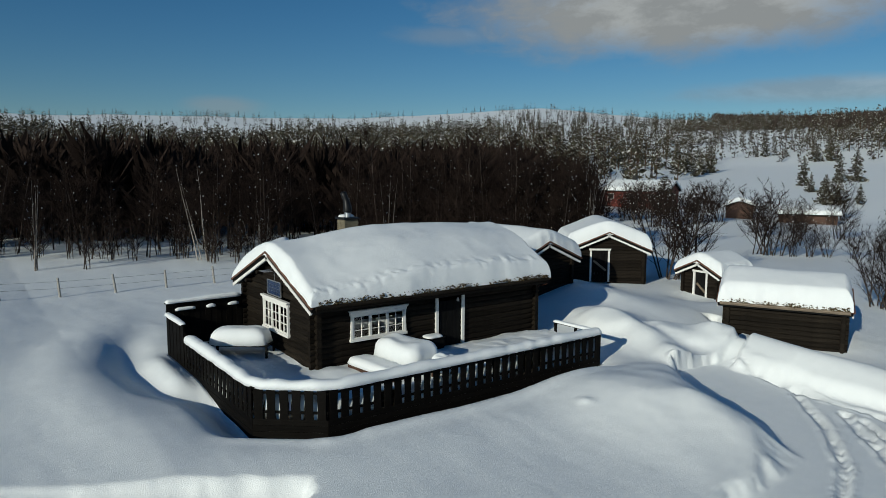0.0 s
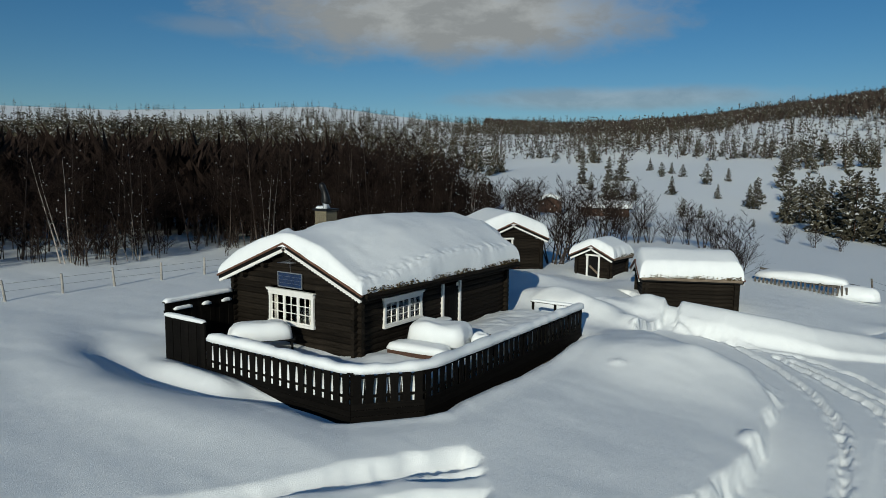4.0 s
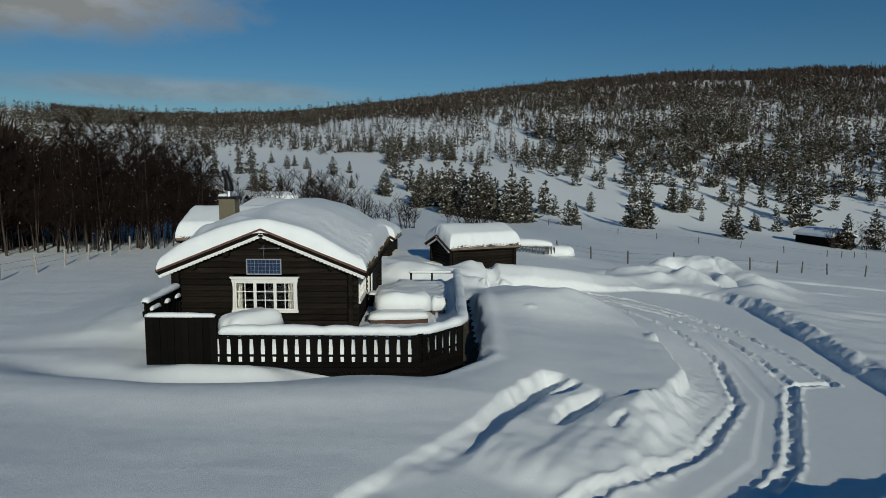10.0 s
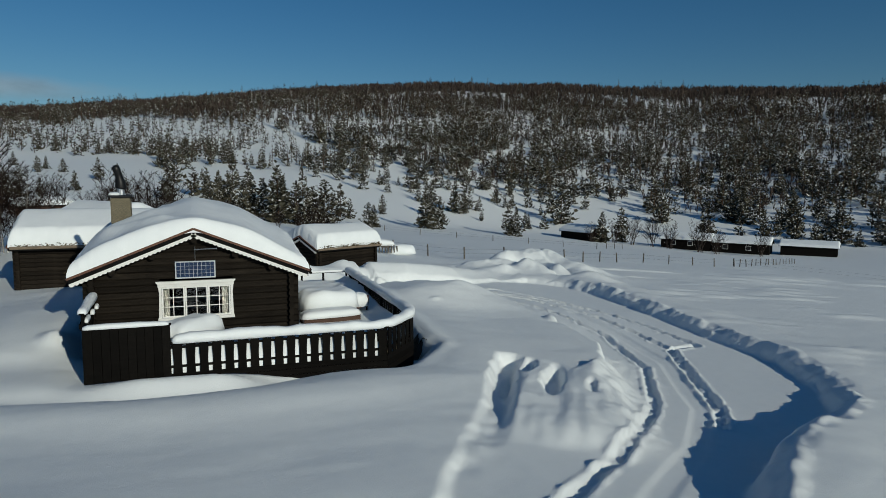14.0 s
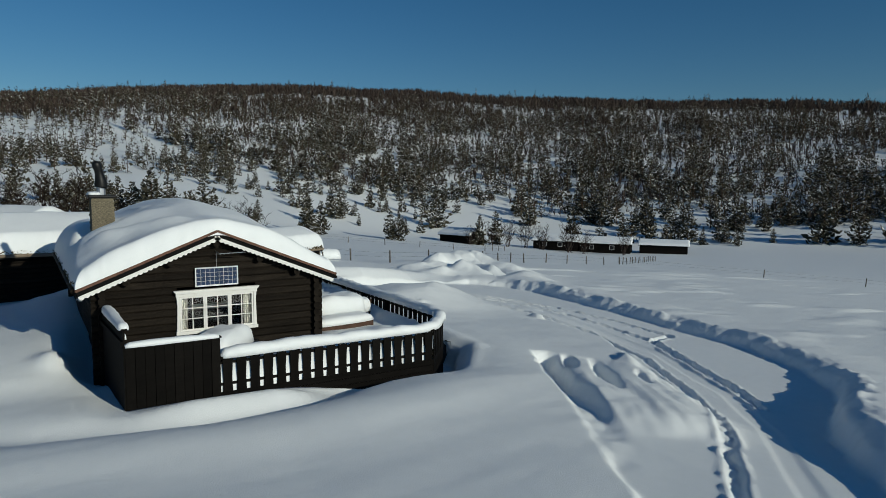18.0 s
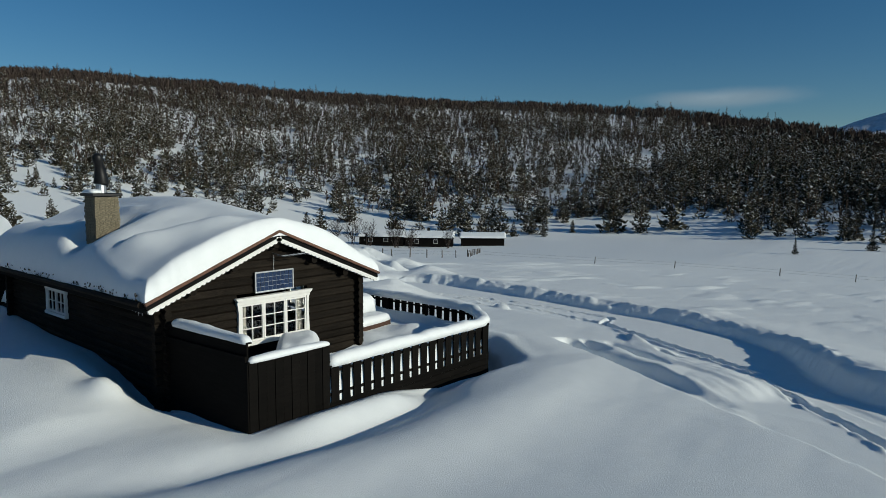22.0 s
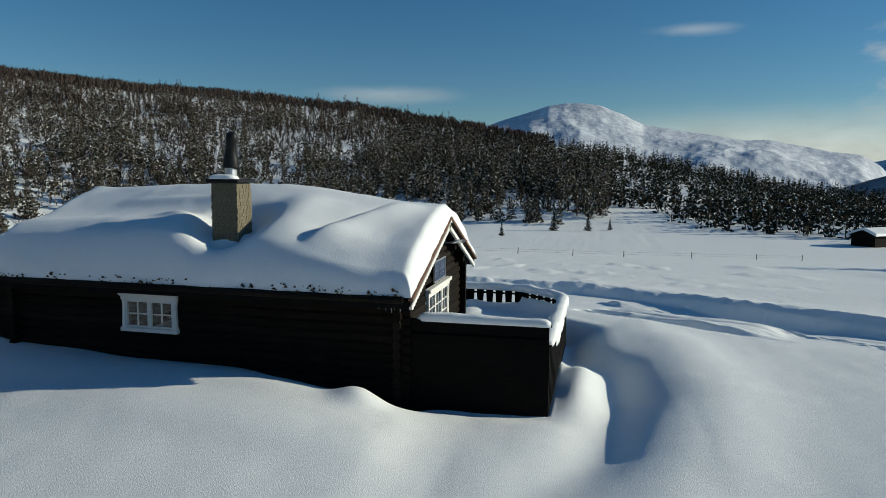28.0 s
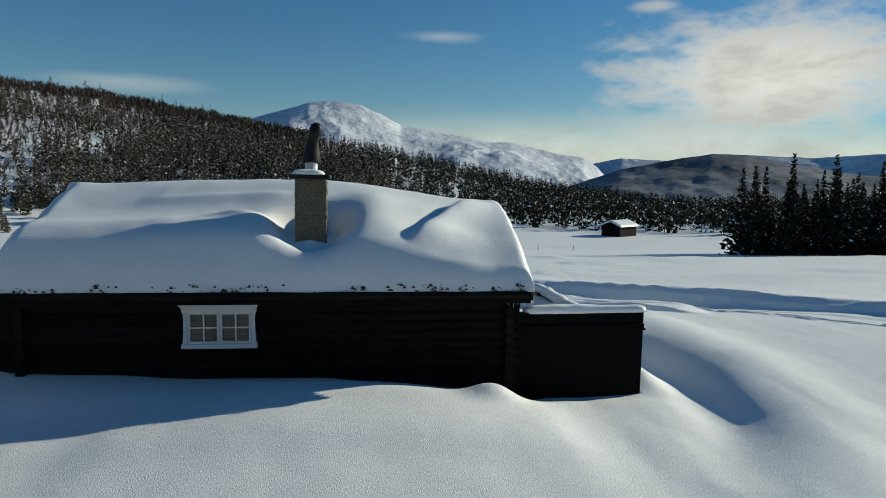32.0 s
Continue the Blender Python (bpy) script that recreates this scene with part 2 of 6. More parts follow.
def tri_mesh(name, verts, tris, mats, index=None, smooth=False):
    """A mesh from numpy arrays of points and triangles."""
    me = bpy.data.meshes.new(name)
    n, k = len(verts), len(tris)
    me.vertices.add(n); me.loops.add(k * 3); me.polygons.add(k)
    me.vertices.foreach_set("co", np.asarray(verts, np.float32).ravel())
    me.loops.foreach_set("vertex_index", np.asarray(tris, np.int32).ravel())
    me.polygons.foreach_set("loop_start", np.arange(0, k * 3, 3, dtype=np.int32))
    for m in mats:
        me.materials.append(m)
    if index is not None:
        me.polygons.foreach_set("material_index", np.asarray(index, np.int32))
    if smooth:
        me.polygons.foreach_set("use_smooth", np.ones(k, bool))
    me.update(calc_edges=True)
    return me


def place(name, me, parent=None, at=None, label="", **tags):
    ob = new(name, me)
    if parent is not None:
        ob.parent = parent
    if at is not None:
        ob.matrix_basis = at if isinstance(at, Matrix) else Matrix.Translation(at)
    return tagged(ob, label, **tags)


def part(name, bm, mat, parent, label="", at=None, smooth=False):
    me = bpy.data.meshes.new(name)
    bm.to_mesh(me)
    bm.free()
    me.materials.append(mat)
    if smooth:
        me.polygons.foreach_set("use_smooth", np.ones(len(me.polygons), bool))
    return place(name, me, parent, at, label)


def empty(name, at=(0, 0, 0), rz=0.0, label="", category="", group=""):
    ob = new(name)
    ob.matrix_basis = pose(*at, 0, 0, rz)
    ob.empty_display_size = 0.2
    return tagged(ob, label, category, group)


def box(x0, x1, y0, y1, z0, z1, bevel=0.0, bm=None):
    bm = bm or bmesh.new()
    made = bmesh.ops.create_cube(bm, size=1.0, matrix=Matrix.LocRotScale(((x0 + x1) / 2, (y0 + y1) / 2, (z0 + z1) / 2), None, (x1 - x0, y1 - y0, z1 - z0)))
    if bevel:
        edges = list({e for v in made["verts"] for e in v.link_edges})
        bmesh.ops.bevel(bm, geom=edges, offset=bevel, segments=1, affect="EDGES")
    return bm


def tube(points, radii, sides=8, bm=None, cap=True):
    """A round bar along points."""
    bm = bm or bmesh.new()
    pts = [Vector(p) for p in points]
    rings = []
    for i, p in enumerate(pts):
        d = (pts[min(i + 1, len(pts) - 1)] - pts[max(i - 1, 0)]).normalized()
        a = d.orthogonal().normalized() if abs(d.z) > 0.9 else d.cross(Vector((0, 0, 1))).normalized()
        b = d.cross(a)
        r = radii[i] if isinstance(radii, (list, tuple)) else radii
        rings.append([bm.verts.new(p + (a * math.cos(2 * math.pi * k / sides) + b * math.sin(2 * math.pi * k / sides)) * r) for k in range(sides)])
    for r0, r1 in zip(rings, rings[1:]):
        for k in range(sides):
            bm.faces.new((r0[k], r0[(k + 1) % sides], r1[(k + 1) % sides], r1[k]))
    if cap:
        bm.faces.new(rings[0][::-1]); bm.faces.new(rings[-1])
    bmesh.ops.recalc_face_normals(bm, faces=bm.faces)
    return bm


def prism(outline, y0, y1, bm=None):
    """An outline in x, z drawn out along y."""
    bm = bm or bmesh.new()
    a = [bm.verts.new((x, y0, z)) for x, z in outline]
    b = [bm.verts.new((x, y1, z)) for x, z in outline]
    bm.faces.new(a); bm.faces.new(b[::-1])
    for k in range(len(a)):
        j = (k + 1) % len(a)
        bm.faces.new((a[k], b[k], b[j], a[j]))
    bmesh.ops.recalc_face_normals(bm, faces=bm.faces)
    return bm


def lattice(ix, iy, seed):
    h = np.sin(ix * 127.1 + iy * 311.7 + seed * 74.7) * 43758.5453
    return h - np.floor(h)


def fuzz(x, y, size, seed=0, octaves=3):
    """Smooth noise, about -1 to 1, with features of that size in metres."""
    out, amp, total = np.zeros(np.shape(x)), 1.0, 0.0
    for o in range(octaves):
        u, v = np.asarray(x) / size, np.asarray(y) / size
        iu, iv = np.floor(u), np.floor(v)
        fu, fv = u - iu, v - iv
        fu, fv = fu * fu * (3 - 2 * fu), fv * fv * (3 - 2 * fv)
        s = seed + o * 17
        a = lattice(iu, iv, s) * (1 - fu) + lattice(iu + 1, iv, s) * fu
        b = lattice(iu, iv + 1, s) * (1 - fu) + lattice(iu + 1, iv + 1, s) * fu
        out += ((a * (1 - fv) + b * fv) * 2 - 1) * amp
        total += amp
        amp, size = amp * 0.5, size / 2.03
    return out / total


def ease(a, b, v):
    t = np.clip((v - a) / (b - a), 0, 1)
    return t * t * (3 - 2 * t)


def along(x, y, line):
    """Distance to a line of points, the side (left is positive), how far along it, and its third number there."""
    best = np.full(np.shape(x), 1e9)
    side, run, third = np.zeros(np.shape(x)), np.zeros(np.shape(x)), np.zeros(np.shape(x))
    s = 0.0
    for p, q in zip(line, line[1:]):
        dx, dy = q[0] - p[0], q[1] - p[1]
        n = math.hypot(dx, dy)
        t = np.clip(((x - p[0]) * dx + (y - p[1]) * dy) / n ** 2, 0, 1)
        ex, ey = x - p[0] - t * dx, y - p[1] - t * dy
        d = np.hypot(ex, ey)
        near = d < best
        best = np.where(near, d, best)
        side = np.where(near, np.sign(dx * ey - dy * ex), side)
        run = np.where(near, s + t * n, run)
        if len(p) > 2:
            third = np.where(near, p[2] + t * (q[2] - p[2]), third)
        s += n
    return best, side, run, third


# ---- ground ----
# azimuth from +y towards +x, where the slope starts, its crest, the crest's height in degrees
SLOPE = [(-180, 120, 500, 1.5), (-120, 70, 700, 3.4), (-90, 75, 900, 4.1), (-75, 80, 1000, 4.3), (-60, 80, 1000, 4.5), (-45, 85, 1000, 5.4), (-34, 90, 800, 4.4), (-22, 95, 640, 3.8), (-13, 98, 600, 4.3),
         (-2, 104, 600, 5.5), (10, 115, 600, 6.9), (20, 130, 600, 7.4), (30, 155, 600, 7.3), (42, 172, 600, 6.9), (55, 176, 600, 6.2), (69, 180, 580, 5.4),
         (77, 180, 520, 4.2), (85, 175, 460, 2.7), (96, 170, 420, 0.7), (104, 170, 400, -1.2), (117, 170, 400, -2.6), (140, 170, 420, -1.5), (160, 150, 450, 0.5), (180, 120, 500, 1.5)]
LANE_WEST = [(8.3, 11.1), (8.8, 9.8), (11.3, 8.9), (12.4, 9.3), (13.8, 8.2), (14.1, 6.8), (14.1, 5.4), (14.3, 2.9), (14.1, 1.0), (13.7, -1.5), (12.6, -3.3), (11.6, -4.3), (10.7, -4.7), (10.2, -3.9), (9.4, -3.2), (8.95, -3.0), (7.6, -5.3), (6.35, -7.5), (5.2, -9.3), (4.1, -11.2), (3.2, -12.7), (-0.2, -16), (-8, -24), (-20, -35)]
LANE_EAST = [(8.6, 13.7), (12, 13.9), (15.4, 14.8), (17.6, 16.6), (20.5, 17.2), (22.4, 15.3), (22.9, 12.5), (22.5, 8.0), (21.8, 3.7), (21.3, 0.3), (20.9, -3.3), (19.4, -6.3), (17.8, -8.3), (16.4, -9.2), (14.6, -9.9), (12.3, -11.2), (10.4, -12.6), (8, -14.6), (3, -19), (-6, -27), (-18, -38)]
BAY = [(8.95, -3.0), (7.6, -5.3), (6.35, -7.5), (5.2, -9.3), (4.1, -11.2)]
PITS = [(9.4, -4.4, 0.20, 0.85, 0.26), (9.5, -5.7, 0.27, 1.55, 0.36), (8.4, -5.2, 0.20, 1.2, 0.16), (10.3, -6.4, 0.16, 0.6, 0.12)]
RUTS = [[(9.3, 13.8), (11.6, 13.2), (13.5, 11.2), (14.85, 9.2), (15.8, 6.9), (16.2, 4.6), (16.35, 1.9), (15.2, -2.3), (12.55, -6.3), (9.7, -9.3), (8.3, -10.5), (5.3, -12.8), (0, -17.2)],
        [(13.5, 12.6), (16.8, 9.0), (18.0, 5.2), (18.2, 2.2), (17.9, -0.4), (15.9, -4.2), (14.5, -6.8), (13.2, -8.3)],
        [(14.0, 12.6), (17.6, 9.4), (19.3, 6.2), (19.7, 3.2), (19.6, 0.0), (18.9, -0.1), (17.9, -0.4)],
        [(11.6, 13.2), (14.2, 13.4), (16.2, 12.4), (18.0, 10.2), (19.2, 7.0)]]
TRACK = [(17.2, 6.0), (17.1, 2.0), (16.4, -2.0), (13.8, -6.8), (11.0, -9.8), (8.0, -12.2), (3, -16.5)]
LUMPS = [(10.5, 6.7, 0.85, 2.9, 2.1), (12.2, 7.3, 0.30, 1.5, 0.8), (10.2, 8.4, 0.28, 1.5, 0.8), (13.6, 8.2, 0.22, 0.5, 0.4), (9.75, 5.0, 0.07, 0.22, 0.16), (9.2, 9.6, 0.4, 1.3, 1.0), (0.5, 16.5, 0.75, 3.6, 2.2), (3.6, 13.2, 0.6, 2.4, 1.3), (6.3, 12.4, 0.55, 1.3, 0.9), (8.0, 11.8, 0.4, 0.7, 0.6),
         (-3.0, 18.4, 0.45, 2.4, 1.6), (18.8, 21.5, 0.75, 1.7, 1.3), (21.4, 22.5, 0.95, 1.6, 1.4), (25.0, 23.6, 1.45, 2.5, 2.3), (23.6, 19.2, 0.6, 1.2, 1.1), (26.8, 20.2, 0.6, 1.8, 1.6), (25.2, 16.6, 0.5, 1.4, 1.4), (19.9, 19.4, 0.5, 0.8, 0.7), (21.9, 20.0, 0.6, 0.7, 0.7),
         (10.2, 18.3, -0.35, 2.6, 1.6), (1.7, 22.9, -0.38, 1.7, 1.5)]
BLOCKS = [(6.9, 14.2, 0.42, 1.5, 1.0), (4.4, 12.4, 0.3, 1.3, 0.8), (8.4, 11.3, 0.26, 0.34, 0.32), (8.95, 12.1, 0.34, 0.5, 0.36), (9.5, 11.2, 0.22, 0.3, 0.3), (9.7, 10.2, 0.2, 0.36, 0.3), (10.6, 9.7, 0.16, 0.4, 0.3), (14.4, 7.0, 0.24, 0.42, 0.4), (14.2, 2.7, 0.2, 0.3, 0.4), (21.0, 0.9, 0.2, 0.22, 0.2)]
DRIFTS = [([(8.0, 15.2, 0.75), (11.2, 14.6, 0.85), (14.2, 15.4, 0.62), (16.6, 17.4, 0.4), (18.5, 19.5, 0.2)], 0.95),
          ([(-10.0, -3.6, 0.08), (-5.0, -5.6, 0.24), (-1.0, -6.3, 0.3), (3.0, -6.1, 0.24), (7.0, -5.0, 0.12), (8.6, -1.5, 0.1), (8.8, 3.0, 0.1)], 1.3), ([(-2.7, -3.4, 0.05), (-1.4, -3.55, 0.2), (0.4, -3.65, 0.26), (1.5, -3.55, 0.05)], 0.42)]
MOAT = [(-7.5, -2.6, 0.0), (-4.6, -4.0, 0.22), (-1.6, -4.45, 0.36), (1.1, -4.2, 0.36), (2.2, -3.6, 0.40), (3.2, -3.2, 0.48), (5.5, -3.15, 0.52), (6.6, -2.0, 0.34), (7.2, -0.6, 0.06), (7.5, 8.0, 0.0)]
DECK = [(-2.72, -3.0), (5.36, -2.98), (6.66, -1.45), (6.8, 9.13)]


def land(x, y):
    """The height of the wide, smooth land."""
    x, y = np.asarray(x, float), np.asarray(y, float)
    r, az = np.hypot(x, y) + 1e-6, np.degrees(np.arctan2(x, y))
    z = 0.35 - 0.062 * np.clip(x - 4, 0, 9) - 0.12 * np.clip(x - 13, 0, 6) - 0.035 * np.clip(x - 19, 0, 5) - 0.094 * np.clip(x - 24, 0, 90) - 0.03 * np.clip(y - 28, 0, 70) * ease(-30, 20, x)
    # southward rise tilts this snow off the sun, shaping in a darker corner
    z = z + 0.015 * np.clip(-x - 20, 0, 60) + 0.072 * np.clip(-5.8 - y, 0, 10) * ease(5, -5, x)
    tab = np.array(SLOPE, float)
    start, crest, up = (np.interp(az, tab[:, 0], tab[:, k]) for k in (1, 2, 3))
    s = np.clip((r - start) / (crest - start), 0, 1)
    top = 5.5 + crest * np.tan(np.radians(up))
    rise = 0.55 * s + 0.45 * ease(0, 1, s)
    foot = ease(-25, 25, r - start)
    z = z * (1 - s) + (z * 0 + top) * rise * foot + 0.0
    z = z - np.clip(r - crest, 0, 3000) * 0.03
    rough = ease(90, 220, r)
    return z + rough * (fuzz(x, y, 90, 3) * 3.0 + fuzz(x, y, 24, 5) * 0.7) * np.clip(s * 3, 0.15, 1)


# snow banked against the west wall: for each y the height at 0, 0.8, 2.3 and 4.2 m from the wall
BANK = [(-1.0, 0.36, 0.45, 0.50, 0.48), (0.3, 0.16, 0.62, 0.70, 0.52), (1.3, 0.34, 0.90, 0.88, 0.60), (2.5, 0.72, 1.00, 0.93, 0.64), (4.0, 0.94, 1.01, 0.96, 0.70), (5.3, 0.95, 0.96, 0.94, 0.72),
        (6.5, 0.99, 0.93, 0.82, 0.68), (8.3, 1.13, 0.93, 0.68, 0.58), (10.0, 1.19, 0.93, 0.60, 0.50), (13.0, 0.76, 0.62, 0.50, 0.45)]


def west_bank(x, y):
    top, total = 0.0, 1e-9
    for row in BANK:
        for off, h in zip((0.0, 0.8, 2.3, 4.2), row[1:]):
            k = np.exp(-((x + 2.97 + off) / (0.55 + 0.16 * off)) ** 2 - ((y - row[0]) / 0.95) ** 2)
            top, total = top + k * h, total + k
    lip = 0.27 * np.exp(-((x + 4.0) / 0.42) ** 2 - ((y - 0.55) / 0.5) ** 2) - 0.16 * np.exp(-((x + 3.15) / 0.42) ** 2 - ((y - 0.3) / 0.7) ** 2)
    return top / total + lip + 0.012 * fuzz(x, y, 0.9, 24)


def lane_floor(x, y):
    south = np.interp(x, [-20, 2, 6, 9, 12, 14.5, 18, 22, 26], [0.38, 0.25, 0.1, -0.30, -0.85, -1.15, -1.22, -1.35, -1.5])
    north = np.interp(x, [6, 8, 12, 14, 16, 20, 24], [0.0, -0.2, -0.42, -0.58, -0.74, -1.2, -1.45])
    k = ease(-1.0, 6.5, y)
    return south * (1 - k) + north * k


def in_outline(x, y, line):
    """Whether points lie inside a closed outline."""
    odd = np.zeros(np.shape(x), bool)
    for (ax, ay), (bx, by) in zip(line, line[1:] + line[:1]):
        if ay != by:
            odd ^= ((ay > y) != (by > y)) & (x < (bx - ax) * (y - ay) / (by - ay) + ax)
    return odd


def ground_height(x, y):
    """The snow as it lies, with the lane, its ruts, drifts and heaps."""
    x, y = np.asarray(x, float), np.asarray(y, float)
    z = land(x, y)
    near = ease(60, 25, np.hypot(x - 5, y - 2))
    z = z + near * (fuzz(x, y, 9, 11) * 0.10 + fuzz(x, y, 2.6, 12) * 0.016 + fuzz(x * 0.35, y, 0.8, 14) * 0.018) + (1 - near) * (fuzz(x, y, 14, 13) * 0.12 + fuzz(x * 0.4, y, 2.2, 16) * 0.05) + ease(19, 26, x) * ease(90, 60, x) * np.clip(fuzz(x * 0.45, y, 3.2, 17) - 0.12, 0, 1) * 0.36
    for cx, cy, h, sx, sy in LUMPS:
        z = z + h * np.exp(-((x - cx) / sx) ** 2 - ((y - cy) / sy) ** 2) * (1 + (0.10 if cx > 12 else 0.04) * fuzz(x, y, 0.9, 15))
    for cx, cy, h, sx, sy in BLOCKS:
        z = z + h * np.exp(-(((x - cx + 0.12 * fuzz(x, y, 0.8, 18)) / sx) ** 2 + ((y - cy + 0.12 * fuzz(x, y, 0.8, 19)) / sy) ** 2) ** 2.5)
    d, side, run, third = along(x, y, [(9.0, 13.6), (8.7, 15.4), (7.2, 17.2), (5.4, 18.6)])
    z = z - 0.34 * ease(0.42, 0.22, d + 0.1 * fuzz(x, y, 0.5, 20))
    for line, width in DRIFTS:
        d, side, run, h = along(x, y, line)
        z = z + h * np.exp(-(d / width) ** 2)
    lee = ease(-9.5, -6.0, x) * ease(-2.9, -2.95, x - 0.1) * ease(-1.6, -0.2, y) * ease(15, 11, y)
    z = z * (1 - lee) + west_bank(x, y) * lee
    d, side, run, deep = along(x, y, MOAT)
    z = z - deep * np.exp(-(d / 0.72) ** 2)
    heap = np.exp(-((x - 22) / 4.5) ** 2 - ((y - 20.5) / 4.0) ** 2)
    z = z + heap * (0.9 * np.sqrt(np.abs(fuzz(x * 1.1 + 0.5 * fuzz(x, y, 2.0, 23), y * 0.5, 2.4, 21, 1))) - 0.42 + 0.10 * fuzz(x, y, 0.8, 22, 2))
    # the lane: dug down, a scalloped edge to the west, a thrown-up bank to the east
    wob = fuzz(x, y, 1.1, 31) * 0.12 + fuzz(x, y, 0.42, 32) * 0.09
    dw, side, run, third = along(x, y, LANE_WEST)
    de, side, run_e, third = along(x, y, LANE_EAST)
    within = in_outline(x, y, LANE_WEST + LANE_EAST[::-1])
    sw, se = np.where(within, dw, -dw) + wob, np.where(within, de, -de) + wob * 0.9
    chunk = fuzz(x, y, 0.9, 35, 4)
    floor = lane_floor(x, y) + 0.012 * fuzz(x, y, 2.0, 33)
    u, side, v, third = along(x, y, BAY)
    u = u * side
    heap = ease(0.55, 0.95, u + wob * 1.2) * ease(4.6, 2.8, u + 0.35 * fuzz(x, y, 0.9, 36)) * ease(7.4, 5.6, v + 0.15 * u + 0.7 * fuzz(x, y, 1.6, 37))
    stripe = fuzz(u * 1.0 + 0.25 * fuzz(x, y, 1.4, 43), v * 0.16, 0.5, 42, 2)
    floor = floor + heap * (np.minimum(land(x, y) + 0.03 - floor, 0.62) + 0.10 * stripe)
    d, side, run, third = along(x, y, [(7.6, -7.3), (6.4, -8.4), (4.7, -10.2)])
    crumb = np.exp(-(d / 0.62) ** 2)
    floor = floor + crumb * (0.06 + 0.13 * fuzz(x, y, 0.9, 44, 3)) + 0.03 * heap * fuzz(x, y, 0.6, 45, 3) - 0.10 * np.exp(-((u - 0.6) / 0.3) ** 2) * ease(8.0, 6.5, v)
    for cx, cy, rx, ry, deep in PITS:
        a, b = (x - cx) * 0.84 - (y - cy) * 0.54, (x - cx) * 0.54 + (y - cy) * 0.84
        floor = floor - deep * ease(1.2, 0.6, np.hypot((a + 0.8 * wob) / rx, b / ry))
    floor = floor + ease(3.0, -1.5, y) * ease(10.2, 11.6, x) * np.exp(-(dw / 1.0) ** 2) * (0.22 + 0.07 * fuzz(x, y, 0.3, 46, 2))
    soft = ease(5.6, 7.6, y) * ease(9.5, 11.5, x)
    inside = np.where(dw < de, np.clip((sw + 0.02 + 0.75 * soft) / (0.28 + 1.0 * soft), 0, 1), ease(0.0, 0.55, se))
    inside = inside * inside * (3 - 2 * inside)
    z = z * (1 - inside) + floor * inside
    z = z + (0.22 + 0.20 * chunk * ease(-0.65, -0.2, se)) * np.exp(-((se + 0.3) / np.where(se < -0.3, 2.6, 0.3)) ** 2) * ease(12, 17, run_e) * (dw > de) + (0.05 + 0.09 * fuzz(x, y, 0.4, 47, 2) * ease(9.6, 11.0, x)) * np.exp(-((sw + 0.08) / 0.2) ** 2) * ease(9, 12, run) * ease(60, 40, run) * (dw < de)
    d, side, run, third = along(x, y, TRACK)
    z = z - 0.035 * ease(0.35, 0.15, d)
    for n, line in enumerate(RUTS):
        d, side, run, third = along(x, y, line)
        d = d + fuzz(x, y, 0.6, 50 + n) * 0.07
        chunk = fuzz(x, y, 0.24, 60 + n, 2)
        wide = 0.13 if n != 1 else 0.17
        z = z - (0.11 + 0.10 * chunk) * ease(wide + 0.06, wide - 0.05, d) + (0.035 + 0.07 * chunk) * np.exp(-((d - wide - 0.09) / 0.07) ** 2)
    # wind scour round the deck, and the hollow under it
    edge, side, run, third = along(x, y, [(-2.75, 9.5), *DECK])
    in_deck = (x > -2.7) & (x < 6.60 + 0.0132 * (y + 1.45)) & (y > -2.95 + np.clip(x - 5.30, 0, 9) * 1.17) & (y < 9.3)
    foot = ease(5.2, 6.3, x) * ease(9.5, 7.5, y)
    z = z - (0.12 * np.exp(-((edge - 0.1) / 0.5) ** 2) + 0.50 * foot * ease(0.11, -0.09, edge - 0.44 - 0.36 * ease(-1.8, 3.0, y) + 0.12 * fuzz(x, y, 0.7, 66)) - 0.12 * foot * np.exp(-((edge - 1.0 - 0.2 * ease(-1.8, 3.0, y)) / 0.35) ** 2)) * ~in_deck
    z = np.where(in_deck, np.minimum(z, 0.06) - 0.1 - 0.55 * ease(5.2, 6.2, x), z)
    return z


def axis(lo, hi, step, far, grow):
    mid = np.arange(lo, hi + step / 2, step)
    out, s, v = [], step, hi
    while v < far:
        s *= grow
        v += min(s, 160)
        out.append(v)
    left, s, v = [], step, lo
    while v > -far:
        s *= grow
        v -= min(s, 160)
        left.append(v)
    return np.array(left[::-1] + list(mid) + out)


gx, gy = axis(-8.5, 24.5, 0.09, 4300, 1.09), axis(-14, 24.5, 0.09, 4300, 1.09)
X, Y = np.meshgrid(gx, gy)
Z = ground_height(X, Y)
nx, ny = len(gx), len(gy)
idx = np.arange(nx * ny).reshape(ny, nx)
a, b, c, d = idx[:-1, :-1].ravel(), idx[:-1, 1:].ravel(), idx[1:, 1:].ravel(), idx[1:, :-1].ravel()
tris = np.concatenate([np.stack([a, b, c], 1), np.stack([a, c, d], 1)])
ground = place("ground", tri_mesh("ground", np.stack([X.ravel(), Y.ravel(), Z.ravel()], 1), tris, [SNOW], smooth=True),
               label="deep wind-packed snow with a dug lane, ruts, drifts and heaps", category="snow", kind="structure")


def on_ground(x, y):
    return float(ground_height(np.array([x]), np.array([y]))[0])


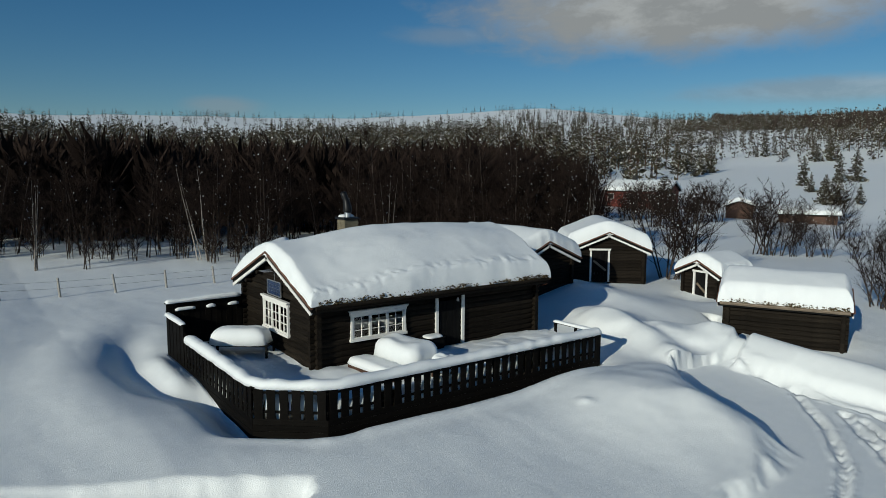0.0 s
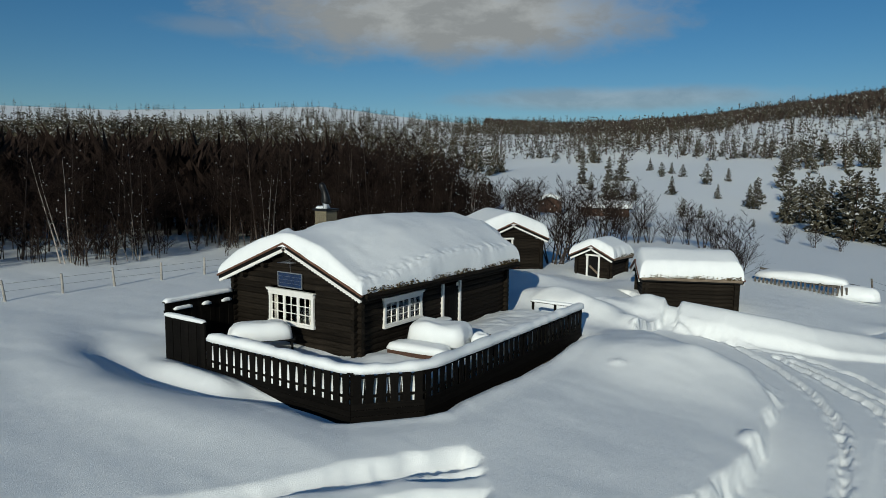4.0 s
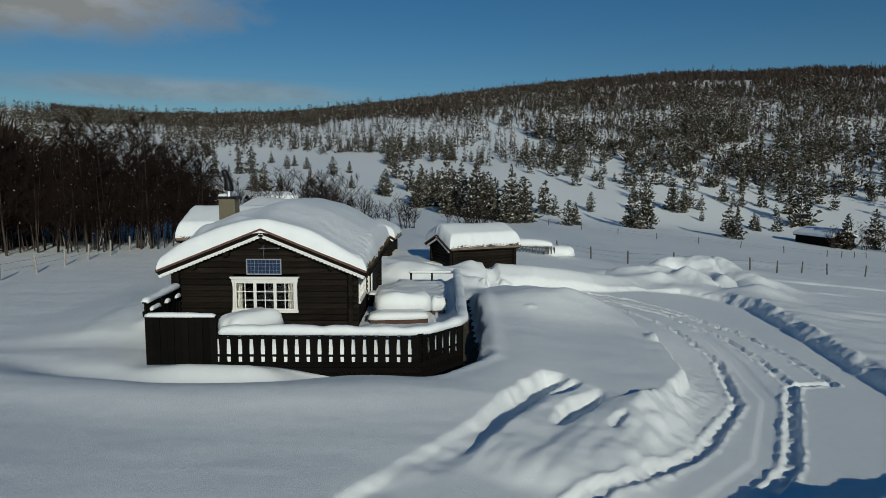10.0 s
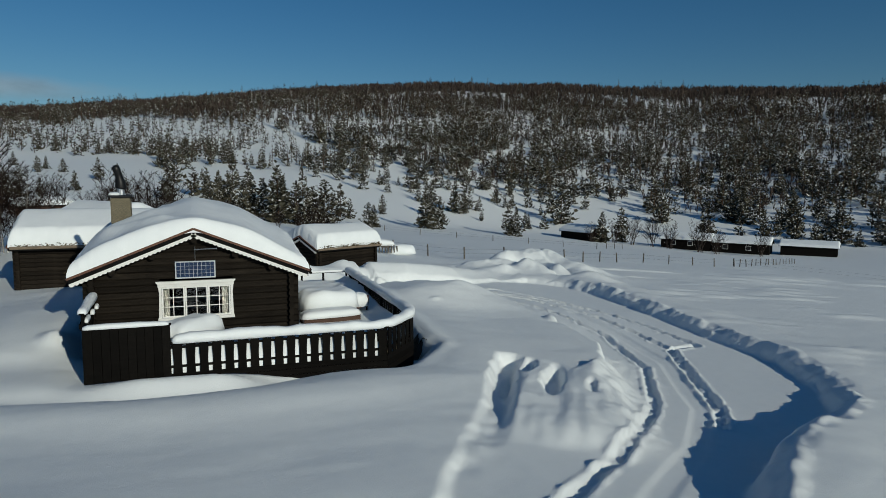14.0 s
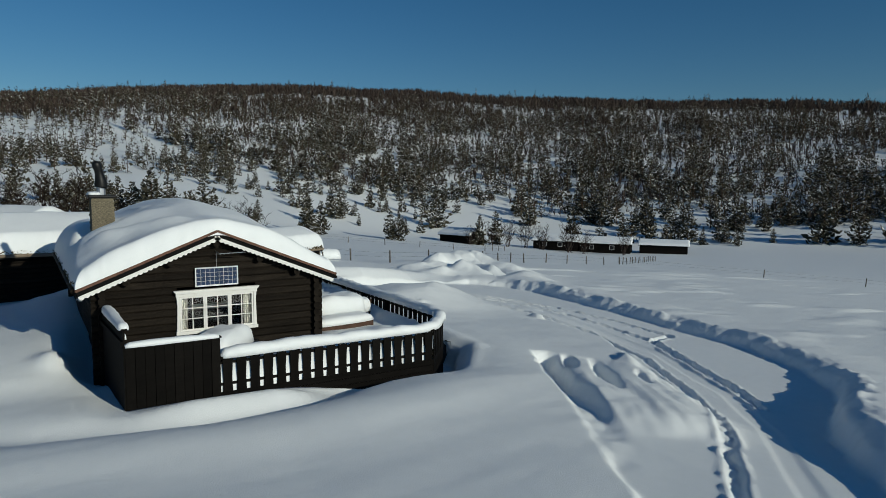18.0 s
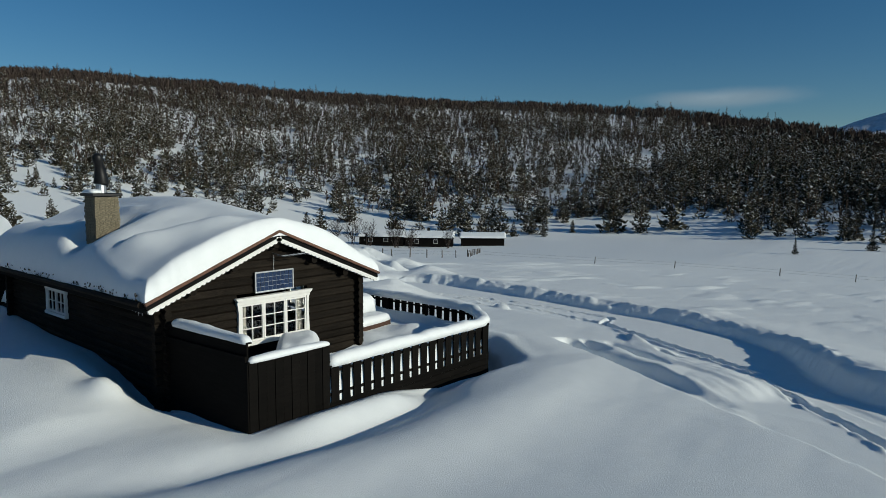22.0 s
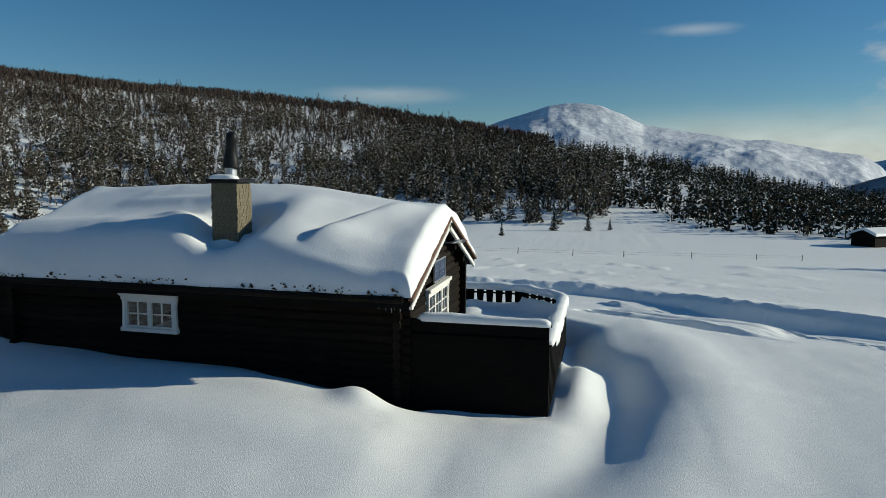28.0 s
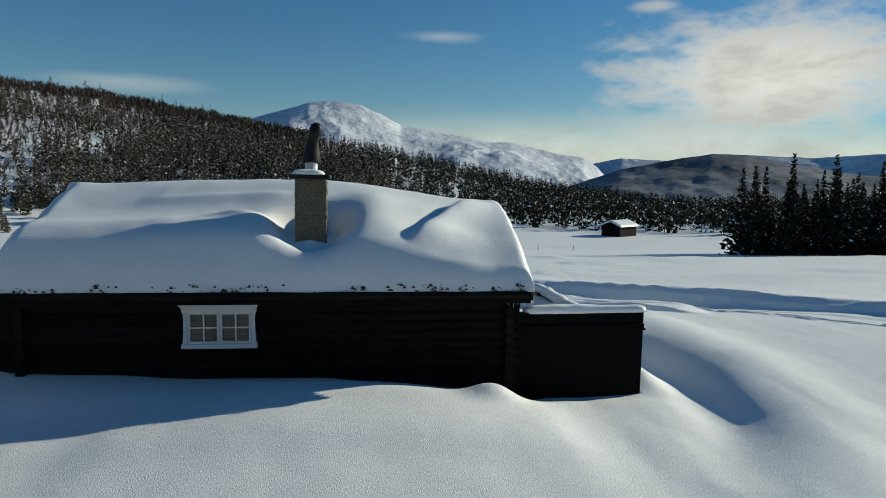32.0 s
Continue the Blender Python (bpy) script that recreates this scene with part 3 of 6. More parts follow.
# brown earth, drawn wider than it lies so the hollow's bright floor turns dark
EARTH = material("frozen_earth", (0.06, 0.045, 0.03), 0.9, 0.5, 4.0, 30.0, 0.6, 0.02, tint=(0.17, 0.14, 0.10))
strip, faces = [], []
foot_line = [(6.9, -1.0), (6.97, 8.7)]
for p, q in zip(foot_line, foot_line[1:]):
    n = int(math.hypot(q[0] - p[0], q[1] - p[1]) / 0.12)
    for i in range(n):
        x, y = p[0] + (q[0] - p[0]) * i / n, p[1] + (q[1] - p[1]) * i / n
        nx_, ny_ = (q[1] - p[1]) / math.hypot(q[0] - p[0], q[1] - p[1]), -(q[0] - p[0]) / math.hypot(q[0] - p[0], q[1] - p[1])
        for off in (-0.20, 0.08, 0.36 + 0.06 * math.sin(i * 0.9) + 0.03 * math.sin(i * 2.3)):
            a, b = x + nx_ * off, y + ny_ * off
            strip.append((a, b, on_ground(a, b) + 0.012))
for i in range(len(strip) // 3 - 1):
    for k in (0, 1):
        faces.append((i * 3 + k, i * 3 + k + 1, i * 3 + 4 + k, i * 3 + 3 + k))
place("bare_earth", mesh_of("bare_earth", strip, faces, [EARTH], smooth=True), label="strip of frozen brown earth at the foot of the deck, widened to darken the hollow", category="earth", kind="structure")


# ---- log buildings ----
LOGS = {}


def log_mesh(length, tall=0.2, thick=0.17):
    key = (round(length, 2), tall, thick)
    if key not in LOGS:
        h, t, n = tall * 0.5, thick / 2, length / 2
        ring = [(-t * 0.55, -h), (t * 0.55, -h), (t, -h * 0.45), (t, h * 0.45), (t * 0.55, h), (-t * 0.55, h), (-t, h * 0.45), (-t, -h * 0.45)]
        v = [(s * n, p, q) for s in (-1, 1) for p, q in ring]
        f = [tuple(range(8))[::-1], tuple(range(8, 16))] + [(k, (k + 1) % 8, 8 + (k + 1) % 8, 8 + k) for k in range(8)]
        LOGS[key] = mesh_of("log", v, f, [TAR_LOG])
    return LOGS[key]


def log_wall(house, name, p0, p1, z0, z1, holes=(), over=0.24, gable=None, tall=0.2, shift=0.0, half=0.0):
    """Logs from p0 to p1 between two heights, cut at holes (s0, s1, z0, z1); gable: (ridge height, slope) above z1."""
    p0, p1 = Vector((*p0, 0)), Vector((*p1, 0))
    length, way = (p1 - p0).length, (p1 - p0).normalized()
    turn = math.degrees(math.atan2(way.y, way.x))
    wall = place(name, None, house)
    z, k = z0 + tall / 2 + shift, 0
    top = gable[0] if gable else z1
    while z + tall * 0.4 < top:
        s0, s1 = -over, length + over
        if z > z1:
            reach = (top - z - tall * 0.35) / gable[1]
            s0, s1 = length / 2 - reach, length / 2 + reach
        runs = [(s0, s1)]
        for a, b, za, zb in holes:
            if za < z + tall * 0.3 and zb > z - tall * 0.3:
                runs = [r for s, e in runs for r in ((s, min(e, a)), (max(s, b), e))]
        for s, e in runs:
            if e - s > 0.12:
                mid = p0 + way * (s + e) / 2
                place("log", log_mesh(e - s, tall), wall, pose(mid.x, mid.y, z, 0, 0, turn))
        z += tall
        k += 1
    return wall


def roof_block(house, half, y0, y1, ridge, slope, thick=0.16):
    e = ridge - slope * half
    bm = prism([(-half, e), (0, ridge), (half, e), (half, e - thick), (0, ridge - thick), (-half, e - thick)], y0, y1)
    return part("roof", bm, BLACK, house)


def bargeboards(house, half, y, ridge, slope, face, scallop=0.13, brown=True):
    """The brown board and the white scalloped board on one gable."""
    run = math.hypot(half, slope * half)
    for side in (-1, 1):
        way = Vector((side * half, 0, -slope * half)).normalized()
        nrm = Vector((way.z, 0, -way.x)) if side > 0 else Vector((-way.z, 0, way.x))
        if nrm.z > 0:
            nrm = -nrm
        o = Vector((0, y, ridge + 0.02))

        def strip(name, t0, t1, depth, mat, scal, label):
            bm = bmesh.new()
            n = max(2, int(run / scallop))
            rows = []
            for i in range(n * 4 + 1):
                s = run * i / (n * 4)
                low = t1 + (abs(math.sin(math.pi * i / 4)) * 0.035 if scal else 0)
                a, b = o + way * s + nrm * t0, o + way * s + nrm * low
                rows.append([bm.verts.new(a), bm.verts.new(b), bm.verts.new(b + Vector((0, face * depth, 0))), bm.verts.new(a + Vector((0, face * depth, 0)))])
            for r0, r1 in zip(rows, rows[1:]):
                for k in range(4):
                    bm.faces.new((r0[k], r0[(k + 1) % 4], r1[(k + 1) % 4], r1[k]))
            bm.faces.new(rows[0]); bm.faces.new(rows[-1][::-1])
            bmesh.ops.recalc_face_normals(bm, faces=bm.faces)
            part(name, bm, mat, house, label)
        if brown:
            strip("bargeboard_cap", -0.03, 0.035, 0.10, BROWN, False, "brown cap board")
        strip("bargeboard", 0.038, 0.17, 0.035, BLACK, False, "black bargeboard")
        strip("scalloped_trim", 0.155, 0.235, 0.06, WHITE, True, "white scalloped trim")


def roof_snow(house, half, y0, y1, ridge, slope, thick, seed=1, round_=0.32, steps=(90, 110), extra=None, west=None):
    """The thick cushion of snow on a gabled roof."""
    u = np.linspace(-1, 1, steps[0]); v = np.linspace(0, 1, steps[1])
    u = np.sign(u) * (1 - (1 - np.abs(u)) ** 1.35); v = np.where(v < 0.5, 0.5 * (2 * v) ** 1.35, 1 - 0.5 * (2 - 2 * v) ** 1.35)
    U, V = np.meshgrid(u, v)
    wob = fuzz(V * 9 + seed * 3.1, U * 3, 0.7, seed) * 0.05
    x = U * (half + 0.05 + wob)
    y = y0 + V * (y1 - y0) + np.where(V < 0.5, -1, 1) * 0.04 * fuzz(U * 5, V * 2 + seed, 0.6, seed + 4)
    de = np.minimum(np.minimum(half + 0.05 - np.abs(U) * (half + 0.05), V * (y1 - y0)), (1 - V) * (y1 - y0))
    q = np.clip(de / (round_ if west is None else np.where(U < 0, round_ + (west - round_) * ease(1.0, 3.2, y), round_)), 0, 1)
    edge = np.sqrt(np.clip(1 - (1 - q) ** 2, 0, 1))
    line = ridge - slope * (np.sqrt(x ** 2 + 0.16) - 0.16)
    t = thick(x, y) if callable(thick) else thick
    rim = ease(0.80, 0.95, np.abs(U)) * (1 if west is None else U > 0)
    z = line + (t + fuzz(x, y, 1.8, seed + 7) * 0.05 + fuzz(x, y, 0.5, seed + 8) * 0.012 + rim * (0.035 * fuzz(x * 0.8, y, 0.28, seed + 9, 2) + 0.025 * fuzz(x, y, 0.16, seed + 10, 1))) * edge
    if extra is not None:
        z = z + extra(x, y) * edge
    ny, nx = U.shape
    idx = np.arange(nx * ny).reshape(ny, nx)
    a, b, c, d = idx[:-1, :-1].ravel(), idx[:-1, 1:].ravel(), idx[1:, 1:].ravel(), idx[1:, :-1].ravel()
    tris = np.concatenate([np.stack([a, b, c], 1), np.stack([a, c, d], 1)])
    me = tri_mesh("roof_snow", np.stack([x.ravel(), y.ravel(), z.ravel()], 1), tris, [SNOW_SOFT], smooth=True)
    return place("roof_snow", me, house, label="thick rounded cushion of snow")


def eave_turf(house, half, y0, y1, ridge, slope, seed, amount=1.0, timber=None):
    """The turf and moss that show under the snow along both eaves, and the log that holds them."""
    rng = np.random.default_rng(seed)
    for side in (-1, 1):
        e = ridge - slope * half
        part("eave_log", tube([(side * (half + 0.05), y0 + 0.05, e - 0.01), (side * (half + 0.05), y1 - 0.05, e - 0.01)], 0.075, 8), timber or OLDWOOD, house, "weathered eave log")
        vs, fs = [], []
        n = int((y1 - y0) * (60 if side < 0 else 150) * amount)
        for i in range(n):
            y = rng.uniform(y0 + 0.1, y1 - 0.1)
            if fuzz(np.array([y * 1.0]), np.array([seed * 1.0 + side]), 1.1, seed)[0] < rng.uniform(-0.5, 0.5):
                continue
            x, z = side * (half + rng.uniform(0.0, 0.10)), e + rng.uniform(0.03, 0.10) + 0.14 * rng.random() ** 2
            s = rng.uniform(0.012, 0.036)
            k = len(vs)
            for d in ((-1, -1, -0.6), (1, -0.6, -0.5), (0.2, 1, -0.7), (rng.uniform(-.6, .6), rng.uniform(-.6, .6), 1.0)):
                vs.append((x + d[0] * s * 0.7, y + d[1] * s * 1.5, z + d[2] * s))
            fs += [(k, k + 1, k + 3), (k + 1, k + 2, k + 3), (k + 2, k, k + 3), (k, k + 2, k + 1)]
        tagged(place("turf", mesh_of("turf", vs, fs, [TURF]), house), label="dry brown turf and moss", kind="stuff")


def window(parent, at, rz, w, h, panes=3, mullions=(2, 3), trim=0.09, flare=0.06, curtain=False, name="window"):
    """A framed window in the x, z plane, its face towards -y; origin at the bottom middle of the trim."""
    win = place(name, None, parent, pose(*at, 0, 0, rz), "white-framed window with small panes")
    for s in (-1, 1):
        bm = prism([(s * (w / 2 - trim), 0.0), (s * (w / 2), 0.0), (s * (w / 2 - 0.015), h * 0.3), (s * (w / 2 - 0.03), h * 0.72), (s * (w / 2), h), (s * (w / 2 - trim), h)], -0.05, 0.03)
        part("side_trim", bm, WHITE, win)
    part("sill", box(-w / 2 - 0.02, w / 2 + 0.02, -0.085, 0.03, -0.02, trim * 0.75, 0.008), WHITE, win)
    part("head_trim", box(-w / 2 - 0.01, w / 2 + 0.01, -0.06, 0.03, h - trim, h, 0.006), WHITE, win)
    part("cornice", prism([(-w / 2 - flare, h + 0.06), (-w / 2, h), (w / 2, h), (w / 2 + flare, h + 0.06), (w / 2 + flare, h + 0.085), (-w / 2 - flare, h + 0.085)], -0.11, 0.03), WHITE, win)
    x0, x1, z0, z1 = -w / 2 + trim + 0.004, w / 2 - trim - 0.004, trim * 0.75 + 0.004, h - trim - 0.004
    pw = (x1 - x0) / panes
    for i in range(panes):
        a, b = x0 + i * pw + 0.004, x0 + (i + 1) * pw - 0.004
        f = 0.045
        bm = box(a, a + f, -0.035, 0.02, z0, z1); box(b - f, b, -0.035, 0.02, z0, z1, bm=bm); box(a + f, b - f, -0.035, 0.02, z0, z0 + f, bm=bm); box(a + f, b - f, -0.035, 0.02, z1 - f, z1, bm=bm)
        sash = part("sash", bm, WHITE, win)
        bm = bmesh.new()
        for c in range(1, mullions[0]):
            m = a + f + (b - a - 2 * f) * c / mullions[0]
            box(m - 0.011, m + 0.011, -0.028, 0.012, z0 + f, z1 - f, bm=bm)
        for r in range(1, mullions[1]):
            m = z0 + f + (z1 - z0 - 2 * f) * r / mullions[1]
            box(a + f, b - f, -0.026, 0.010, m - 0.011, m + 0.011, bm=bm)
        part("glazing_bar", bm, WHITE, sash)
        g = part("pane", box(a + f, b - f, -0.012, -0.004, z0 + f, z1 - f), GLASS, sash)
        g.visible_shadow = False
        if curtain:
            bm = bmesh.new()
            for s, e in (((a + f, a + (b - a) * 0.33),) if i < panes - 1 else ((b - (b - a) * 0.38, b - f),)) if i != 1 else ():
                prev = None
                for k in range(15):
                    x = s + (e - s) * k / 14
                    row = [bm.verts.new((x, 0.10 + 0.018 * math.sin(k * 1.7), z)) for z in (z0 + 0.02, z1 - 0.02)]
                    if prev:
                        bm.faces.new((prev[0], row[0], row[1], prev[1]))
                    prev = row
            if bm.faces:
                bmesh.ops.solidify(bm, geom=bm.faces[:], thickness=0.006)
                part("curtain", bm, CURTAIN, win, "pale gathered curtain")
            else:
                bm.free()
    return win


def snow_bar(name, pts, parent=None, width=0.26, tall=0.2, seed=0, step=0.10, label="rounded bar of snow"):
    """A rounded ridge of snow along points (its underside)."""
    rng = random.Random(seed)
    P = [Vector(p) for p in pts]
    path = []
    for p, q in zip(P, P[1:]):
        n = max(1, int((q - p).length / step))
        path += [p.lerp(q, i / n) for i in range(n)]
    path.append(P[-1])
    vs, fs = [], []
    K = 9
    for i, p in enumerate(path):
        d = (path[min(i + 1, len(path) - 1)] - path[max(i - 1, 0)]).normalized()
        side = Vector((d.y, -d.x, 0)).normalized()
        end = min(1.0, (min(i, len(path) - 1 - i) * step + 0.02) / 0.18)
        f = math.sqrt(max(0, 1 - (1 - end) ** 2))
        n1 = noise.noise((p.x * 0.9, p.y * 0.9, seed * 7.3)); n2 = noise.noise((p.x * 3.1, p.y * 3.1, seed * 3.1 + 9))
        w, h = width / 2 * (1 + 0.25 * n1 + 0.12 * n2) * (0.5 + 0.5 * f), tall * (1 + 0.45 * n1 + 0.16 * n2) * f + 0.004
        for k in range(K):
            a = math.pi * k / (K - 1)
            c, s = math.cos(a), math.sin(a)
            vs.append(p + side * (w * math.copysign(abs(c) ** 0.7, c)) + Vector((0, 0, h * s ** 0.6 - 0.03 * (1 - s))))
    for i in range(len(path) - 1):
        for k in range(K - 1):
            fs.append((i * K + k, i * K + k + 1, (i + 1) * K + k + 1, (i + 1) * K + k))
        fs.append((i * K + K - 1, i * K, (i + 1) * K, (i + 1) * K + K - 1))
    fs += [tuple(range(K))[::-1], tuple(range((len(path) - 1) * K, len(path) * K))]
    me = mesh_of(name, vs, fs, [SNOW_SOFT], smooth=True)
    return place(name, me, parent, label=label)


def snow_lump(name, cx, cy, z, rx, ry, h, parent=None, seed=0, rot=0.0, square=3.5, label="rounded lump of snow", category="", n=26, crown=4):
    """A soft cushion of snow with a flat underside."""
    vs, fs = [], []
    c, s = math.cos(radians(rot)), math.sin(radians(rot))
    for j in range(n):
        for i in range(n):
            u, v = 2 * i / (n - 1) - 1, 2 * j / (n - 1) - 1
            r = (abs(u) ** square + abs(v) ** square) ** (1 / square)
            m = max(abs(u), abs(v)) or 1
            k = m / r if r else 1
            du, dv = u * k, v * k
            rr = min(1, (abs(du) ** square + abs(dv) ** square) ** (1 / square))
            zz = h * math.sqrt(max(0, 1 - rr ** crown)) * (1 + 0.12 * noise.noise((du * 1.6, dv * 1.6, seed * 5.7)))
            wob = 1 + 0.07 * noise.noise((du * 2, dv * 2, seed + 3.3))
            x, y = du * rx * wob, dv * ry * wob
            vs.append((cx + c * x - s * y, cy + s * x + c * y, z + zz))
    for j in range(n - 1):
        for i in range(n - 1):
            k = j * n + i
            fs.append((k, k + 1, k + n + 1, k + n))
    ring = [i for i in range(n)] + [j * n + n - 1 for j in range(1, n)] + [(n - 1) * n + i for i in range(n - 2, -1, -1)] + [j * n for j in range(n - 2, 0, -1)]
    fs.append(tuple(ring[::-1]))
    me = mesh_of(name, vs, fs, [SNOW_SOFT], smooth=True)
    return place(name, me, parent, label=label, **({"category": category} if category else {}))


# ---- the cabin ----
HALF, RIDGE, PITCH = 3.45, 4.03, 0.405
cabin = empty("log_cabin", (0, 0, 0), 0, "tarred black log cabin under a thick cushion of snow", "cabin")
SW, SE, NE, NW = (-2.88, 0.06), (2.92, 0.06), (2.92, 9.6), (-2.88, 9.6)
log_wall(cabin, "south_wall", SW, SE, 0.1, 2.72, [(1.85, 4.0, 1.3, 2.36)], gable=(3.86, PITCH))
log_wall(cabin, "north_wall", NW, NE, 0.1, 2.72, gable=(3.86, PITCH))
log_wall(cabin, "east_wall", SE, NE, 0.1, 2.72, [(1.22, 3.3, 1.33, 2.2), (4.78, 5.78, 0.0, 2.3)], shift=-0.1)
log_wall(cabin, "west_wall", SW, (-2.88, 9.95), 0.1, 2.72, [(5.15, 6.5, 1.56, 2.32)], shift=-0.1)
part("inner_lining", box(-2.7, 2.7, 0.30, 9.4, 0.05, 0.12), DARK, cabin, "floor coloured near-black as an unlit room")
roof_block(cabin, HALF, -0.28, 9.95, RIDGE - 0.03, PITCH)
for y, face in ((-0.29, -1), (9.96, 1)):
    bargeboards(cabin, HALF + 0.03, y, RIDGE, PITCH, face)
for x in (-2.3, -1.2, 0.0, 1.2, 2.3):
    for y0, y1 in ((-0.24, 0.3),):
        part("purlin_end", tube([(x, y0, RIDGE - 0.33 - PITCH * abs(x)), (x, y1, RIDGE - 0.33 - PITCH * abs(x))], 0.10, 9), TAR_LOG, cabin)


def cabin_thick(x, y):
    t = 0.44 + 0.42 * ease(0.0, 4.2, y) - 0.12 * ease(6.5, 9.9, y)
    shoulder = 0.16 * np.exp(-((np.abs(x) - 1.7) / 0.9) ** 2) * np.where(x > 0, 1.0, ease(4.2, 2.6, y))
    return t + shoulder - 0.10 * ease(1.0, 3.4, np.abs(x))


def cabin_wind(x, y):
    west = ease(-0.2, -1.0, x)
    g = y - 0.45 + 0.62 * (x + 0.4)
    rim = 0.20 * np.where(g < 0, np.exp(-(g / 0.6) ** 2), np.exp(-(g / 0.15) ** 2)) * west * ease(-3.2, -2.5, x)
    dip = 0.10 * np.exp(-((y - 2.8) / 0.6) ** 2 - ((x + 1.7) / 0.8) ** 2) * west - 0.06 * np.exp(-((g - 0.3) / 0.3) ** 2) * west * ease(-3.2, -2.5, x)
    d = np.hypot(x + 2.4, y - 4.15)
    moat = -0.42 * np.exp(-((d - 0.45) / 0.4) ** 2)
    tail = 0.07 * np.exp(-((x + 1.15 + 0.05 * (y - 6)) / 0.18) ** 2) * ease(4.4, 5.2, y) * ease(8.8, 6.5, y) + 0.13 * np.exp(-((x + 2.25) / 0.18) ** 2 - ((y - 5.6) / 0.5) ** 2)
    steep = (0.14 + 0.08 * ease(0.3, 2.0, y)) * np.exp(-((x + 2.75) / 0.6) ** 2)
    lee = -0.08 * np.exp(-((x + 1.5) / 0.65) ** 2) * ease(4.5, 5.8, y) * ease(9.6, 8.0, y)
    return rim + dip + moat + tail + steep + lee


roof_snow(cabin, HALF, -0.36, 10.0, RIDGE, PITCH, cabin_thick, 1, 0.24, (140, 170), cabin_wind, 0.5)
eave_turf(cabin, HALF, -0.25, 9.92, RIDGE, PITCH, 5, timber=TAR_LOG)
rng = random.Random(21)
for k in range(6):
    y = -0.1 + k * 0.09 + rng.uniform(-0.02, 0.02)
    part("icicle", tube([(-HALF + 0.02, y, 2.56), (-HALF + 0.02, y, 2.56 - rng.uniform(0.08, 0.24))], [0.014, 0.003], 6), ALU, cabin, "small icicle")
window(cabin, (0.03, -0.04, 1.22), 0, 2.2, 1.12, 3, (2, 3), curtain=True)
window(cabin, (3.02, 2.32, 1.28), 90, 2.18, 0.94, 3, (2, 3))
window(cabin, (-2.98, 5.91, 1.51), -90, 1.42, 0.8, 2, (2, 2))
# door on the long side
door = place("door", None, cabin, pose(3.0, 5.33, 0.2, 0, 0, 90), "black plank door with white trim")
for k in range(6):
    part("plank", box(-0.46 + k * 0.155, -0.46 + k * 0.155 + 0.148, -0.02, 0.03, 0.02, 2.0, 0.006), BLACK, door)
for s in (-1, 1):
    part("door_trim", box(s * 0.59 - 0.06, s * 0.59 + 0.06, -0.07, 0.03, -0.1, 2.14, 0.006), WHITE, door, "white trim")
part("door_head", box(-0.7, 0.7, -0.07, 0.03, 2.145, 2.24, 0.006), BLACK, door)
part("door_lamp", tube([(0.30, -0.10, 1.95), (0.30, -0.10, 2.08)], [0.05, 0.035], 8), ALU, door)
# chimney
chimney = place("chimney", None, cabin, (-2.385, 4.15, 0), "square stone chimney with a black hood")
part("core", box(-0.30, 0.30, -0.30, 0.30, 2.6, 4.86), MORTAR, chimney)
STONES = [mesh_of("stone", [(sx * (0.5 - 0.06 * (sz > 0)) * w, sy * 0.02 * (1 if sy < 0 else 1), sz * 0.5 * h) for sx in (-1, 1) for sy in (-1, 1) for sz in (-1, 1)],
                  [(0, 1, 3, 2), (4, 6, 7, 5), (0, 4, 5, 1), (2, 3, 7, 6), (0, 2, 6, 4), (1, 5, 7, 3)], [STONE]) for w, h in ((0.10, 0.07), (0.13, 0.06), (0.155, 0.07), (0.08, 0.065))]
rng = random.Random(4)
for face in range(4):
    z = 3.0
    while z < 4.84:
        s = -0.31
        while s < 0.27:
            m = rng.randrange(4)
            w = (0.10, 0.13, 0.155, 0.08)[m]
            if s + w > 0.335:
                m, w = 3, 0.08
            c = s + w / 2
            place("stone", STONES[m], chimney, pose(0, 0, 0, 0, 0, 90 * face) @ pose(c, -0.288 - rng.uniform(0, 0.008), z, rng.uniform(-3, 3), rng.uniform(-4, 4), 0))
            s += w + 0.012
        z += 0.078
part("cap", box(-0.39, 0.39, -0.39, 0.39, 4.87, 4.95, 0.015), STEEL, chimney, "black steel cap")
part("flue", tube([(0, 0, 4.95), (0, 0, 5.2)], 0.13, 14), ALU, chimney, "steel flue")
bm = tube([(0, 0, 5.17), (0.01, 0.0, 5.22), (0.0, -0.01, 5.42), (-0.03, -0.03, 5.60), (-0.06, -0.06, 5.72), (-0.09, -0.09, 5.82), (-0.12, -0.12, 5.93), (-0.13, -0.13, 5.99)], [0.18, 0.19, 0.16, 0.125, 0.115, 0.135, 0.12, 0.05], 16)
part("cowl", bm, STEEL, chimney, "black curved wind cowl", smooth=True)
snow_lump("cap_snow", -0.21, 0.05, 4.95, 0.19, 0.33, 0.10, chimney, 3)
# dark snow-topped block by the north gable, added as stacked logs by guess
pile = empty("woodpile", (-1.6, 10.75, 0.2), 0, "dark snow-capped block beside the cabin, built as stacked logs", "firewood")
for k in range(11):
    for j in range(5):
        part("billet", tube([(-1.15 + 0.21 * k + 0.1 * (j % 2), -0.3, 0.1 + 0.2 * j), (-1.15 + 0.21 * k + 0.1 * (j % 2), 0.3, 0.1 + 0.2 * j)], 0.1, 7), TAR_LOG, pile)
snow_lump("woodpile_snow", -1.55, 10.75, 1.26, 1.32, 0.46, 0.62, None, 41, 0, 4.0, "cap of snow on the dark block", "snow", crown=5)
